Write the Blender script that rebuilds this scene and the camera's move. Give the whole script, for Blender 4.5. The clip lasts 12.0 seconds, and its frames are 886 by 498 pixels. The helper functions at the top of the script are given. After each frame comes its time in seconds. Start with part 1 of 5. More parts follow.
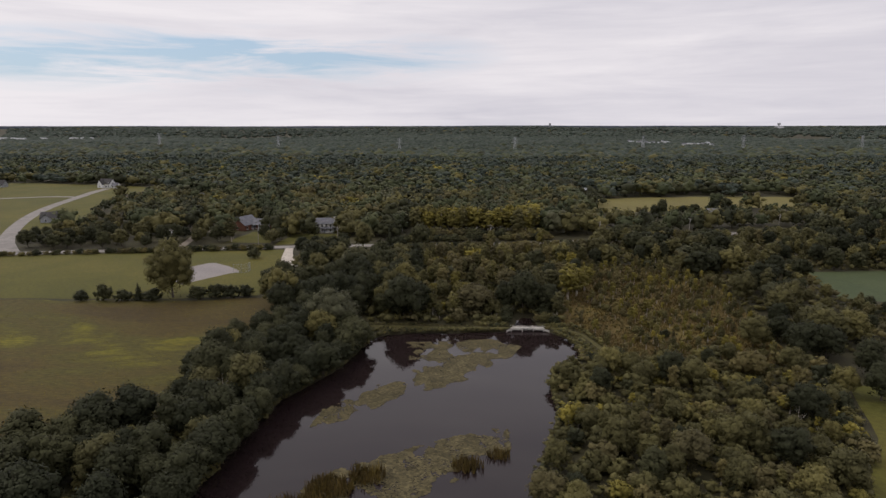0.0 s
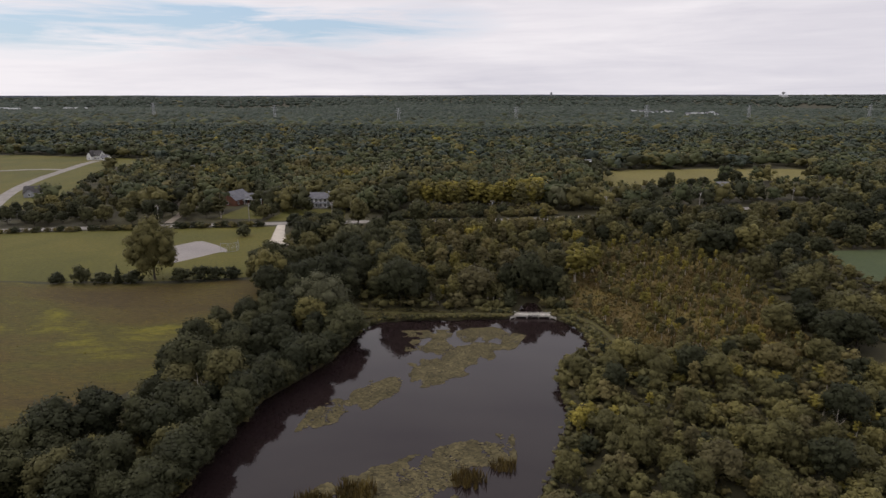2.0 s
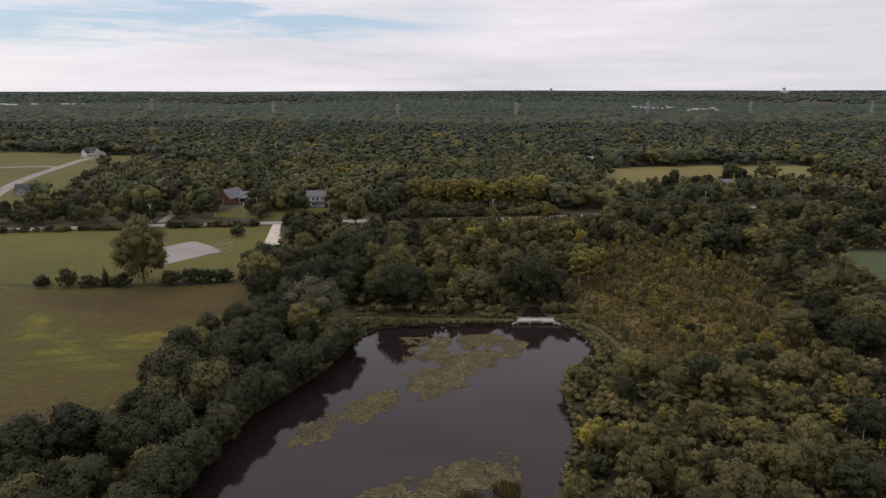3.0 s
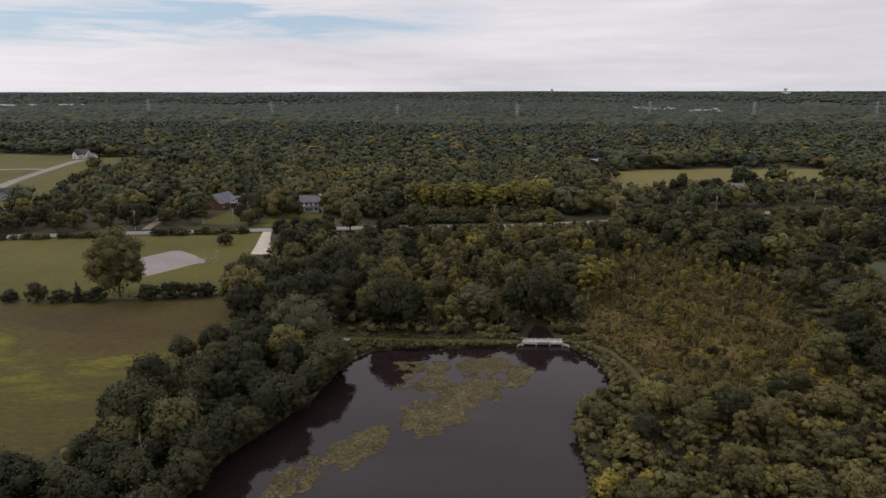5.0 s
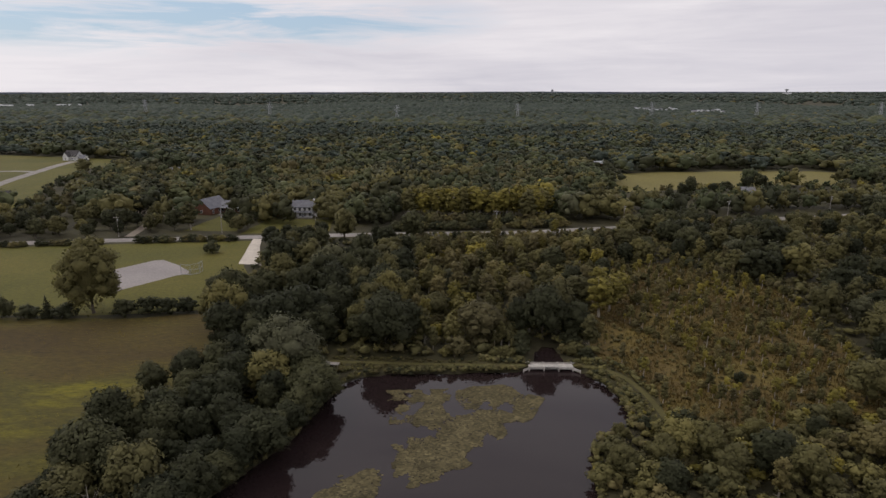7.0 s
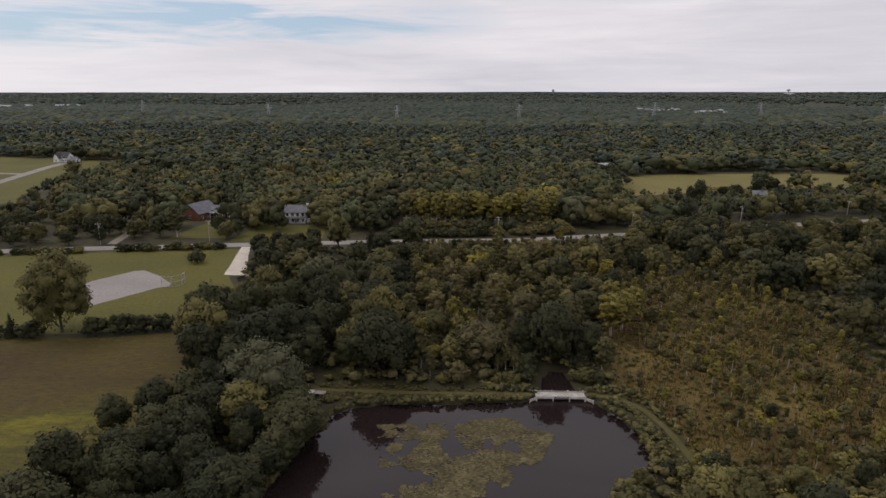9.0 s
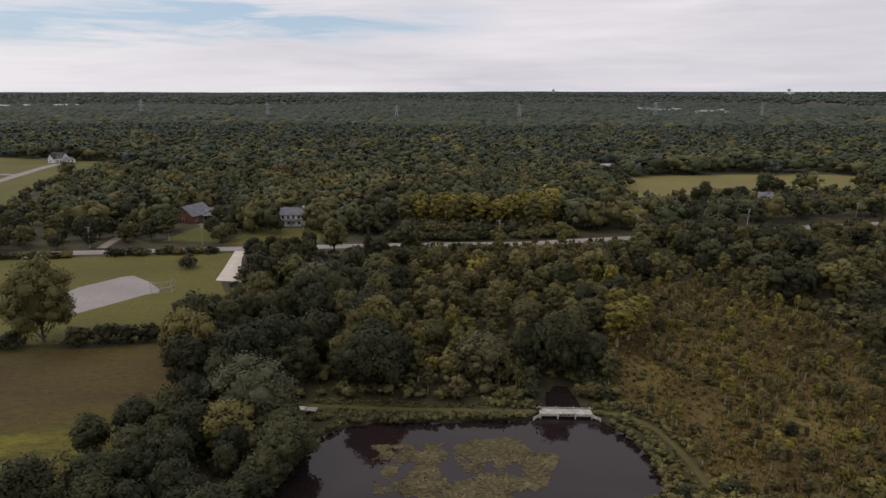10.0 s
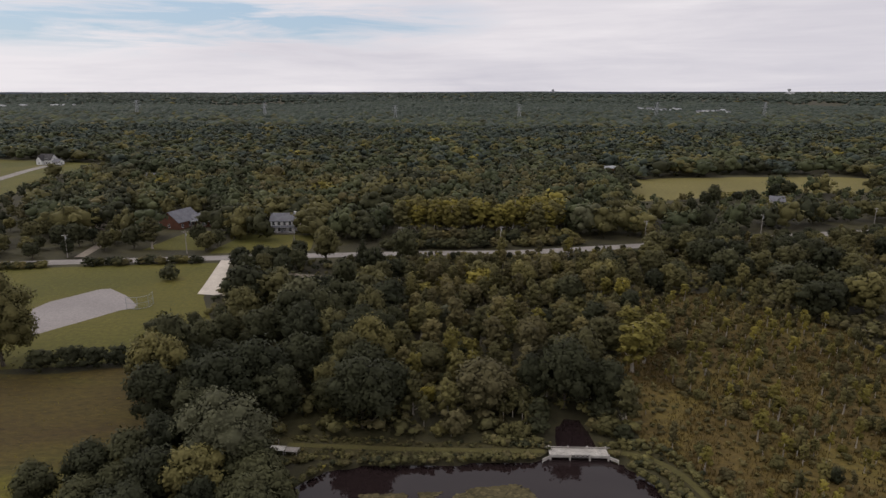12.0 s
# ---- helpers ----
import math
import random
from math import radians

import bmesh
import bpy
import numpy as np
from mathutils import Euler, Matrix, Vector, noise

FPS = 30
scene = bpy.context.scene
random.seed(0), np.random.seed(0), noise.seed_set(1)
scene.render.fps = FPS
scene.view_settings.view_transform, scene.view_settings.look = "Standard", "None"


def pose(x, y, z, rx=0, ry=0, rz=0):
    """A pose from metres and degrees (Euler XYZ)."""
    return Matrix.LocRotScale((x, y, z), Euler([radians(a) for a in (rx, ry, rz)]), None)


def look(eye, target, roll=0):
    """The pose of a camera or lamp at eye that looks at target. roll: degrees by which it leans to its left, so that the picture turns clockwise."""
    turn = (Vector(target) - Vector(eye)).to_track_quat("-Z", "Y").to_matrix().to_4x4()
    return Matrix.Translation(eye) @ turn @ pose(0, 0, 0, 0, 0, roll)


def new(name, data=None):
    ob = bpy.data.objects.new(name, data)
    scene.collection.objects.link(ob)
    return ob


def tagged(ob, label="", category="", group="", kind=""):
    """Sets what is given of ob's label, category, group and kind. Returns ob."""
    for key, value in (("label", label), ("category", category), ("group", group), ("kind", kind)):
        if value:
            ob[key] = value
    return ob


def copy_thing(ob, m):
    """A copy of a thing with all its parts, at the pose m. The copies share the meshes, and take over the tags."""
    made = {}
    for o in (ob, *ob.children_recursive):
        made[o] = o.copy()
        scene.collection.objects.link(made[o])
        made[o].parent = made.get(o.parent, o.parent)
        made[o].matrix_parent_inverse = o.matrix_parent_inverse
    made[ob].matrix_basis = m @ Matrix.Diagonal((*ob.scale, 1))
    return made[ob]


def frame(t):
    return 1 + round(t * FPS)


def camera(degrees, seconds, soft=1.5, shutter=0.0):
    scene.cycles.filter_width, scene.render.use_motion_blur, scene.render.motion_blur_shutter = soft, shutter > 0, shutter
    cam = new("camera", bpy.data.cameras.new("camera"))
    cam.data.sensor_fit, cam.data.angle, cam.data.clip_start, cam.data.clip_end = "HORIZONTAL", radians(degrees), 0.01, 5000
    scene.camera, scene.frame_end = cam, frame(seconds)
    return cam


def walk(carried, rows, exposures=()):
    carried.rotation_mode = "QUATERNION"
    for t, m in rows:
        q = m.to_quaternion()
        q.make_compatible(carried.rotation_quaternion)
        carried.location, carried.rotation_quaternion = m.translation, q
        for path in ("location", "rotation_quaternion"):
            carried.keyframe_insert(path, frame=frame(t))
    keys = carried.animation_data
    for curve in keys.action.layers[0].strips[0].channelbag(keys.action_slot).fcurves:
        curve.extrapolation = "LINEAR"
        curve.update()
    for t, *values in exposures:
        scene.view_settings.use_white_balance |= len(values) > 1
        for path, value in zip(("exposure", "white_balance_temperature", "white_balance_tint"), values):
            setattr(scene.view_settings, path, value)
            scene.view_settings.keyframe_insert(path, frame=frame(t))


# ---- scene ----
cam = camera(70.9, 12.0, soft=1.45)
PATH = [
    (0, (0.729, 0.927, 61.144), (0.646, 2.887, 60.751), 0.0),
    (0.5, (0.919, 4.438, 61.157), (0.835, 6.397, 60.763), 0.0),
    (1, (0.891, 7.956, 61.16), (0.808, 9.913, 60.757), 0.0),
    (1.5, (0.672, 11.545, 61.168), (0.588, 13.494, 60.727), -0.04),
    (2, (0.448, 15.229, 61.19), (0.366, 17.168, 60.705), -0.05),
    (2.5, (0.318, 18.966, 61.215), (0.235, 20.902, 60.72), -0.06),
    (3, (0.228, 22.703, 61.207), (0.147, 24.638, 60.71), -0.06),
    (5, (0.122, 37.511, 61.04), (0.04, 39.447, 60.545), -0.04),
    (5.5, (0.07, 41.141, 61.005), (-0.013, 43.077, 60.509), -0.03),
    (6, (-0.01, 44.727, 60.968), (-0.094, 46.662, 60.473), -0.02),
    (6.5, (-0.107, 48.257, 60.916), (-0.189, 50.193, 60.421), -0.01),
    (7, (-0.186, 51.811, 60.876), (-0.268, 53.748, 60.382), 0.0),
    (9, (-0.214, 66.062, 60.679), (-0.298, 67.998, 60.186), 0.0),
    (9.5, (-0.208, 69.645, 60.662), (-0.291, 71.581, 60.168), 0.0),
    (10, (-0.251, 73.211, 60.637), (-0.335, 75.147, 60.143), 0.0),
    (10.5, (-0.332, 76.719, 60.593), (-0.415, 78.655, 60.1), 0.0),
    (11, (-0.416, 80.221, 60.55), (-0.499, 82.157, 60.057), 0.0),
    (11.5, (-0.489, 83.728, 60.544), (-0.571, 85.665, 60.051), 0.0),
    (12, (-0.517, 87.294, 60.55), (-0.599, 89.23, 60.056), 0.0),
]
walk(cam, [(t, look(eye, target, roll)) for t, eye, target, roll in PATH],
     exposures=[(0, 0.03), (1.2, 0.05), (2.0, 0.12), (3.2, 0.12), (4.8, 0.02), (12, 0.0)])


# ---- sky, sun ----
world = bpy.data.worlds.new("overcast_sky")
scene.world = world
world.use_nodes = True
SUN_ELEV, SUN_AZ = radians(48), radians(-70)


def build_sky():
    nt = world.node_tree
    n, l = nt.nodes, nt.links
    bg = n["Background"]
    bg.inputs["Strength"].default_value = 0.1
    sky = n.new("ShaderNodeTexSky")
    sky.sky_type = "NISHITA"
    sky.sun_disc = False
    sky.sun_elevation, sky.sun_rotation = SUN_ELEV, SUN_AZ
    tc = n.new("ShaderNodeTexCoord")

    def math_node(op, a, b=None, clamp=False):
        m = n.new("ShaderNodeMath")
        m.operation, m.use_clamp = op, clamp
        for k, v in enumerate((a, b)):
            if v is None:
                continue
            if isinstance(v, (int, float)):
                m.inputs[k].default_value = v
            else:
                l.new(v, m.inputs[k])
        return m.outputs[0]

    def cloud_noise(scale, loc, detail=6.0, rough=0.55):
        mp = n.new("ShaderNodeMapping")
        mp.inputs["Scale"].default_value = scale
        mp.inputs["Location"].default_value = loc
        l.new(tc.outputs["Generated"], mp.inputs[0])
        no = n.new("ShaderNodeTexNoise")
        no.inputs["Scale"].default_value = 1.0
        no.inputs["Detail"].default_value = detail
        no.inputs["Roughness"].default_value = rough
        no.inputs["Distortion"].default_value = 0.4
        l.new(mp.outputs[0], no.inputs["Vector"])
        return no.outputs["Fac"]

    streaks = cloud_noise((3.4, 3.4, 34.0), (2.3, 0.4, 1.1), 8.0, 0.6)
    banks = cloud_noise((1.6, 1.6, 11.0), (7.1, 3.3, 0.2), 5.0, 0.5)
    sep = n.new("ShaderNodeSeparateXYZ")
    l.new(tc.outputs["Generated"], sep.inputs[0])
    # the thin place in the cloud cover where the blue shows through
    dx = math_node("DIVIDE", math_node("SUBTRACT", sep.outputs["X"], GAP_X), 0.43)
    tilt = math_node("MULTIPLY", math_node("SUBTRACT", sep.outputs["X"], GAP_X), 0.03)
    dz = math_node("DIVIDE", math_node("SUBTRACT", math_node("SUBTRACT", sep.outputs["Z"], GAP_Z), tilt), 0.052)
    rr = math_node("ADD", math_node("MULTIPLY", dx, dx), math_node("MULTIPLY", dz, dz))
    front = math_node("GREATER_THAN", sep.outputs["Y"], 0.0)
    gap = math_node("MULTIPLY", math_node("SUBTRACT", 1.0, rr, True), front)
    wisps = math_node("MULTIPLY", math_node("SUBTRACT", streaks, 0.41), 5.0)
    gap = math_node("MULTIPLY", math_node("MULTIPLY", gap, 1.5), wisps, True)
    gap = math_node("MULTIPLY", gap, 1.0)
    ramp = n.new("ShaderNodeValToRGB")
    e = ramp.color_ramp.elements
    e[0].position, e[0].color = 0.36, (0.60, 0.58, 0.645, 1)
    e[1].position, e[1].color = 0.62, (0.84, 0.80, 0.83, 1)
    mixed = math_node("ADD", math_node("MULTIPLY", banks, 0.6), math_node("MULTIPLY", streaks, 0.4))
    mixed = math_node("SUBTRACT", mixed, math_node("MULTIPLY", sep.outputs["X"], 0.12))
    l.new(mixed, ramp.inputs[0])
    up = n.new("ShaderNodeVectorMath")
    up.operation = "SCALE"
    up.inputs["Scale"].default_value = 10.0 * CLOUD
    l.new(ramp.outputs[0], up.inputs[0])
    blue = n.new("ShaderNodeMix")
    blue.data_type = "RGBA"
    l.new(gap, blue.inputs["Factor"])
    l.new(up.outputs[0], blue.inputs["A"])
    tint = n.new("ShaderNodeVectorMath")
    tint.operation = "MULTIPLY_ADD"
    tint.inputs[1].default_value = (0.30, 0.30, 0.28)
    tint.inputs[2].default_value = (3.0 * CLOUD, 3.9 * CLOUD, 5.2 * CLOUD)
    l.new(sky.outputs[0], tint.inputs[0])
    l.new(tint.outputs[0], blue.inputs["B"])
    l.new(blue.outputs["Result"], bg.inputs["Color"])


GAP_X, GAP_Z, CLOUD = -0.36, 0.092, 1.0
build_sky()
sun_data = bpy.data.lights.new("sun", "SUN")
sun_data.energy, sun_data.angle, sun_data.color = 0.7, radians(22), (1.0, 0.95, 0.86)
sun = new("sun", sun_data)
sun.matrix_world = look((60 * math.sin(SUN_AZ), 60 * math.cos(SUN_AZ), 70), (0, 0, 0))

# ---- materials ----


def nodes_of(name):
    m = bpy.data.materials.new(name)
    m.use_nodes = True
    return m, m.node_tree.nodes, m.node_tree.links, m.node_tree.nodes["Principled BSDF"]


def rgba(c):
    return (c[0], c[1], c[2], 1)


def joined_tree(n, l, value, op, by):
    m = n.new("ShaderNodeMath")
    m.operation = op
    l.new(value, m.inputs[0])
    m.inputs[1].default_value = by
    return m.outputs[0]


def foliage(name, dark, mid, light, rough=0.62):
    """Leaves: each tree takes its own hue, each clump of leaves its own lightness."""
    m, n, l, b = nodes_of(name)
    at = n.new("ShaderNodeAttribute")
    at.attribute_name = "tint"
    oi = n.new("ShaderNodeObjectInfo")
    # joined woods carry a tint of 1 to 2 for each tree, single trees take the object's own
    fr = n.new("ShaderNodeMix")
    l.new(joined_tree(n, l, at.outputs["Fac"], "GREATER_THAN", 0.5), fr.inputs["Factor"])
    l.new(oi.outputs["Random"], fr.inputs["A"])
    l.new(joined_tree(n, l, at.outputs["Fac"], "SUBTRACT", 1.0), fr.inputs["B"])
    ramp = n.new("ShaderNodeValToRGB")
    e = ramp.color_ramp.elements
    e[0].position, e[0].color = 0.0, rgba(dark)
    e[1].position, e[1].color = 1.0, rgba(light)
    mid_e = e.new(0.55)
    mid_e.color = rgba(mid)
    l.new(fr.outputs[0], ramp.inputs[0])
    geo = n.new("ShaderNodeNewGeometry")
    mr = n.new("ShaderNodeMapRange")
    mr.inputs["To Min"].default_value, mr.inputs["To Max"].default_value = 0.86, 1.16
    l.new(geo.outputs["Random Per Island"], mr.inputs[0])
    no = n.new("ShaderNodeTexNoise")
    no.inputs["Scale"].default_value = 0.35
    no.inputs["Detail"].default_value = 3
    l.new(geo.outputs["Position"], no.inputs["Vector"])
    mr2 = n.new("ShaderNodeMapRange")
    mr2.inputs["From Min"].default_value, mr2.inputs["From Max"].default_value = 0.3, 0.7
    mr2.inputs["To Min"].default_value, mr2.inputs["To Max"].default_value = 0.75, 1.3
    l.new(no.outputs["Fac"], mr2.inputs[0])
    mul = n.new("ShaderNodeMath")
    mul.operation = "MULTIPLY"
    l.new(mr.outputs[0], mul.inputs[0])
    l.new(mr2.outputs[0], mul.inputs[1])
    sc = n.new("ShaderNodeVectorMath")
    sc.operation = "SCALE"
    l.new(ramp.outputs[0], sc.inputs[0])
    l.new(mul.outputs[0], sc.inputs["Scale"])
    l.new(sc.outputs[0], b.inputs["Base Color"])
    b.inputs["Roughness"].default_value = rough
    b.inputs["Specular IOR Level"].default_value = 0.08
    return m


def surface(name, colours, scales=(0.08, 1.2), rough=0.85, bump=0.3, stretch=(1, 1, 1), fine=(0.8, 1.2), bump_scale=4.0, spec=0.3, lo=0.33, hi=0.67):
    """A worn surface: a slow blend of colours, a fine grain on it, and relief."""
    m, n, l, b = nodes_of(name)
    geo = n.new("ShaderNodeNewGeometry")
    mp = n.new("ShaderNodeMapping")
    mp.inputs["Scale"].default_value = stretch
    l.new(geo.outputs["Position"], mp.inputs[0])
    a = n.new("ShaderNodeTexNoise")
    a.inputs["Scale"].default_value, a.inputs["Detail"].default_value, a.inputs["Roughness"].default_value = scales[0], 6, 0.6
    a.inputs["Distortion"].default_value = 0.5
    l.new(mp.outputs[0], a.inputs["Vector"])
    ramp = n.new("ShaderNodeValToRGB")
    e = ramp.color_ramp.elements
    e[0].position, e[0].color = lo, rgba(colours[0])
    e[1].position, e[1].color = hi, rgba(colours[-1])
    for k, c in enumerate(colours[1:-1]):
        el = e.new(lo + (hi - lo) * (k + 1) / (len(colours) - 1))
        el.color = rgba(c)
    l.new(a.outputs["Fac"], ramp.inputs[0])
    f = n.new("ShaderNodeTexNoise")
    f.inputs["Scale"].default_value, f.inputs["Detail"].default_value, f.inputs["Roughness"].default_value = scales[1], 4, 0.7
    l.new(mp.outputs[0], f.inputs["Vector"])
    mr = n.new("ShaderNodeMapRange")
    mr.inputs["From Min"].default_value, mr.inputs["From Max"].default_value = 0.3, 0.7
    mr.inputs["To Min"].default_value, mr.inputs["To Max"].default_value = fine
    l.new(f.outputs["Fac"], mr.inputs[0])
    sc = n.new("ShaderNodeVectorMath")
    sc.operation = "SCALE"
    l.new(ramp.outputs[0], sc.inputs[0])
    l.new(mr.outputs[0], sc.inputs["Scale"])
    l.new(sc.outputs[0], b.inputs["Base Color"])
    b.inputs["Roughness"].default_value = rough
    b.inputs["Specular IOR Level"].default_value = spec
    if bump:
        g = n.new("ShaderNodeTexNoise")
        g.inputs["Scale"].default_value, g.inputs["Detail"].default_value = bump_scale, 4
        l.new(geo.outputs["Position"], g.inputs["Vector"])
        bp = n.new("ShaderNodeBump")
        bp.inputs["Strength"].default_value = bump
        bp.inputs["Distance"].default_value = 0.15
        l.new(g.outputs["Fac"], bp.inputs["Height"])
        l.new(bp.outputs[0], b.inputs["Normal"])
    return m


def water_material():
    m, n, l, b = nodes_of("pond_water")
    b.inputs["Base Color"].default_value = (0.020, 0.013, 0.013, 1)
    b.inputs["Roughness"].default_value = 0.03
    b.inputs["IOR"].default_value = 1.37
    geo = n.new("ShaderNodeNewGeometry")
    no = n.new("ShaderNodeTexNoise")
    no.inputs["Scale"].default_value, no.inputs["Detail"].default_value = 0.9, 3
    l.new(geo.outputs["Position"], no.inputs["Vector"])
    bp = n.new("ShaderNodeBump")
    bp.inputs["Strength"].default_value, bp.inputs["Distance"].default_value = 0.05, 0.04
    l.new(no.outputs["Fac"], bp.inputs["Height"])
    l.new(bp.outputs[0], b.inputs["Normal"])
    return m


LEAF = {
    "dark": foliage("leaves_dark_green", (0.030, 0.033, 0.018), (0.043, 0.045, 0.023), (0.068, 0.068, 0.032)),
    "olive": foliage("leaves_olive_green", (0.077, 0.072, 0.032), (0.110, 0.100, 0.040), (0.158, 0.138, 0.049)),
    "silver": foliage("leaves_silver_green", (0.072, 0.073, 0.044), (0.094, 0.094, 0.053), (0.120, 0.117, 0.062)),
    "yellow": foliage("leaves_yellow_green", (0.128, 0.110, 0.030), (0.172, 0.147, 0.036), (0.235, 0.196, 0.042)),
    "brown": foliage("leaves_brown_olive", (0.090, 0.079, 0.038), (0.120, 0.102, 0.045), (0.154, 0.128, 0.050)),
    "green": foliage("leaves_mid_green", (0.048, 0.057, 0.030), (0.068, 0.077, 0.038), (0.098, 0.103, 0.047)),
    # far woods: the bluish haze of distance is put into the leaf colour
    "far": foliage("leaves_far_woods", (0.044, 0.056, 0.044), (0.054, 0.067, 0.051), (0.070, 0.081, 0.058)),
}
GRASSY = {
    "straw": foliage("dry_grass_blades", (0.14, 0.115, 0.03), (0.18, 0.15, 0.034), (0.24, 0.20, 0.04)),
    "brown": foliage("sedge_blades", (0.078, 0.055, 0.021), (0.108, 0.077, 0.026), (0.146, 0.108, 0.031)),
    "pads": foliage("water_lily_leaves", (0.050, 0.042, 0.022), (0.090, 0.076, 0.038), (0.135, 0.112, 0.056), 0.6),
}
BARK = surface("bark", [(0.06, 0.05, 0.04), (0.12, 0.10, 0.08)], (0.8, 6), bump=0.5, stretch=(1, 1, 0.2))
PALE_BARK = surface("pale_bark", [(0.25, 0.22, 0.18), (0.42, 0.38, 0.32)], (0.8, 6), bump=0.4, stretch=(1, 1, 0.2))
FLOOR_MAT = surface("woodland_floor", [(0.030, 0.026, 0.014), (0.045, 0.040, 0.018), (0.065, 0.058, 0.022)], (0.05, 0.9))
MEADOW_MAT = surface("tall_meadow_grass", [(0.060, 0.040, 0.010), (0.078, 0.057, 0.011), (0.074, 0.064, 0.010), (0.150, 0.130, 0.009)], (0.028, 0.9), stretch=(0.5, 1.3, 1), bump=0.8, bump_scale=2.2, fine=(0.55, 1.42), lo=0.37, hi=0.64)
LAWN_MAT = surface("mown_lawn", [(0.078, 0.076, 0.011), (0.098, 0.090, 0.013), (0.124, 0.106, 0.018)], (0.025, 0.8), bump=0.3, fine=(0.72, 1.25))
FIELD_MAT = surface("hay_field", [(0.150, 0.128, 0.036), (0.185, 0.158, 0.045)], (0.02, 0.5), bump=0.2)
CROP_MAT = surface("green_crop", [(0.055, 0.075, 0.030), (0.075, 0.092, 0.036)], (0.03, 0.7), bump=0.3)
MARSH_MAT = surface("marsh_sedge", [(0.090, 0.060, 0.019), (0.120, 0.084, 0.022), (0.148, 0.112, 0.026)], (0.06, 0.9), bump=0.8, bump_scale=2.5, fine=(0.6, 1.35))
BANK_MAT = surface("bank_grass", [(0.040, 0.034, 0.014), (0.054, 0.046, 0.016), (0.070, 0.060, 0.019)], (0.15, 1.5), bump=0.6)
PATH_MAT = surface("trodden_grass", [(0.076, 0.068, 0.021), (0.098, 0.086, 0.026)], (0.2, 2.0), bump=0.3)
INFIELD_MAT = surface("infield_gravel", [(0.26, 0.235, 0.225), (0.31, 0.28, 0.265)], (0.06, 1.5), bump=0.15)
ROAD_MAT = surface("worn_asphalt", [(0.22, 0.20, 0.185), (0.31, 0.285, 0.26)], (0.12, 2.5), bump=0.15)
CONCRETE = surface("pale_concrete", [(0.50, 0.44, 0.37), (0.60, 0.54, 0.46)], (0.2, 2.0), bump=0.1)
DIRT = surface("bare_dirt", [(0.16, 0.13, 0.10), (0.28, 0.24, 0.19)], (0.15, 1.5), bump=0.4)
WHITE_WOOD = surface("weathered_white_wood", [(0.36, 0.335, 0.30), (0.60, 0.57, 0.52)], (0.9, 7), bump=0.2)
GREY_WOOD = surface("grey_boards", [(0.22, 0.20, 0.18), (0.36, 0.33, 0.30)], (0.9, 7), bump=0.3)
WHITE_SIDING = surface("white_siding", [(0.62, 0.62, 0.62), (0.74, 0.74, 0.73)], (0.3, 3), bump=0.1)
GREY_SIDING = surface("grey_siding", [(0.24, 0.25, 0.27), (0.32, 0.33, 0.35)], (0.3, 3), bump=0.1)
BRICK = surface("red_brick", [(0.135, 0.062, 0.040), (0.185, 0.085, 0.055)], (0.4, 5), bump=0.3)
SHINGLE = surface("grey_shingles", [(0.13, 0.13, 0.145), (0.20, 0.20, 0.215)], (0.5, 4), bump=0.3)
DARK_SHINGLE = surface("dark_shingles", [(0.045, 0.042, 0.042), (0.08, 0.075, 0.075)], (0.5, 4), bump=0.3)
METAL = surface("galvanised_steel", [(0.30, 0.31, 0.32), (0.42, 0.43, 0.44)], (0.4, 3), rough=0.5, bump=0)
WATER = water_material()
GLASS, _n, _l, _b = nodes_of("window_glass")
_b.inputs["Base Color"].default_value = (0.02, 0.022, 0.025, 1)
_b.inputs["Roughness"].default_value = 0.08

# ---- mesh helpers ----
RNG = np.random.default_rng(7)


def np_mesh(name, verts, polys, materials, slots=None, tint=None, normals=None):
    """A mesh out of numpy arrays: verts (n, 3), polys a list of (k, 3) or (k, 4) arrays, slots the material of each face in the same order."""
    me = bpy.data.meshes.new(name)
    polys = [p for p in polys if len(p)]
    loops = np.concatenate([p.ravel() for p in polys]).astype(np.int32)
    sizes = np.concatenate([np.full(len(p), p.shape[1]) for p in polys])
    me.vertices.add(len(verts))
    me.vertices.foreach_set("co", np.ascontiguousarray(verts, dtype=np.float32).ravel())
    me.loops.add(len(loops))
    me.loops.foreach_set("vertex_index", loops)
    me.polygons.add(len(sizes))
    me.polygons.foreach_set("loop_start", np.concatenate([[0], np.cumsum(sizes)[:-1]]).astype(np.int32))
    for m in materials:
        me.materials.append(m)
    if slots is not None:
        me.polygons.foreach_set("material_index", np.asarray(slots, dtype=np.int32))
    if tint is not None:
        me.attributes.new("tint", "FLOAT", "POINT").data.foreach_set("value", np.asarray(tint, dtype=np.float32))
    me.polygons.foreach_set("use_smooth", np.ones(len(sizes), bool))
    me.update(calc_edges=True)
    if normals is not None:
        me.normals_split_custom_set_from_vertices(np.asarray(normals, dtype=np.float32))
    return me


def bm_mesh(name, bm, material):
    me = bpy.data.meshes.new(name)
    bm.to_mesh(me)
    bm.free()
    me.materials.append(material)
    return me


def part(name, bm, material, parent, label=""):
    ob = new(name, bm_mesh(name, bm, material))
    ob.parent = parent
    return tagged(ob, label)


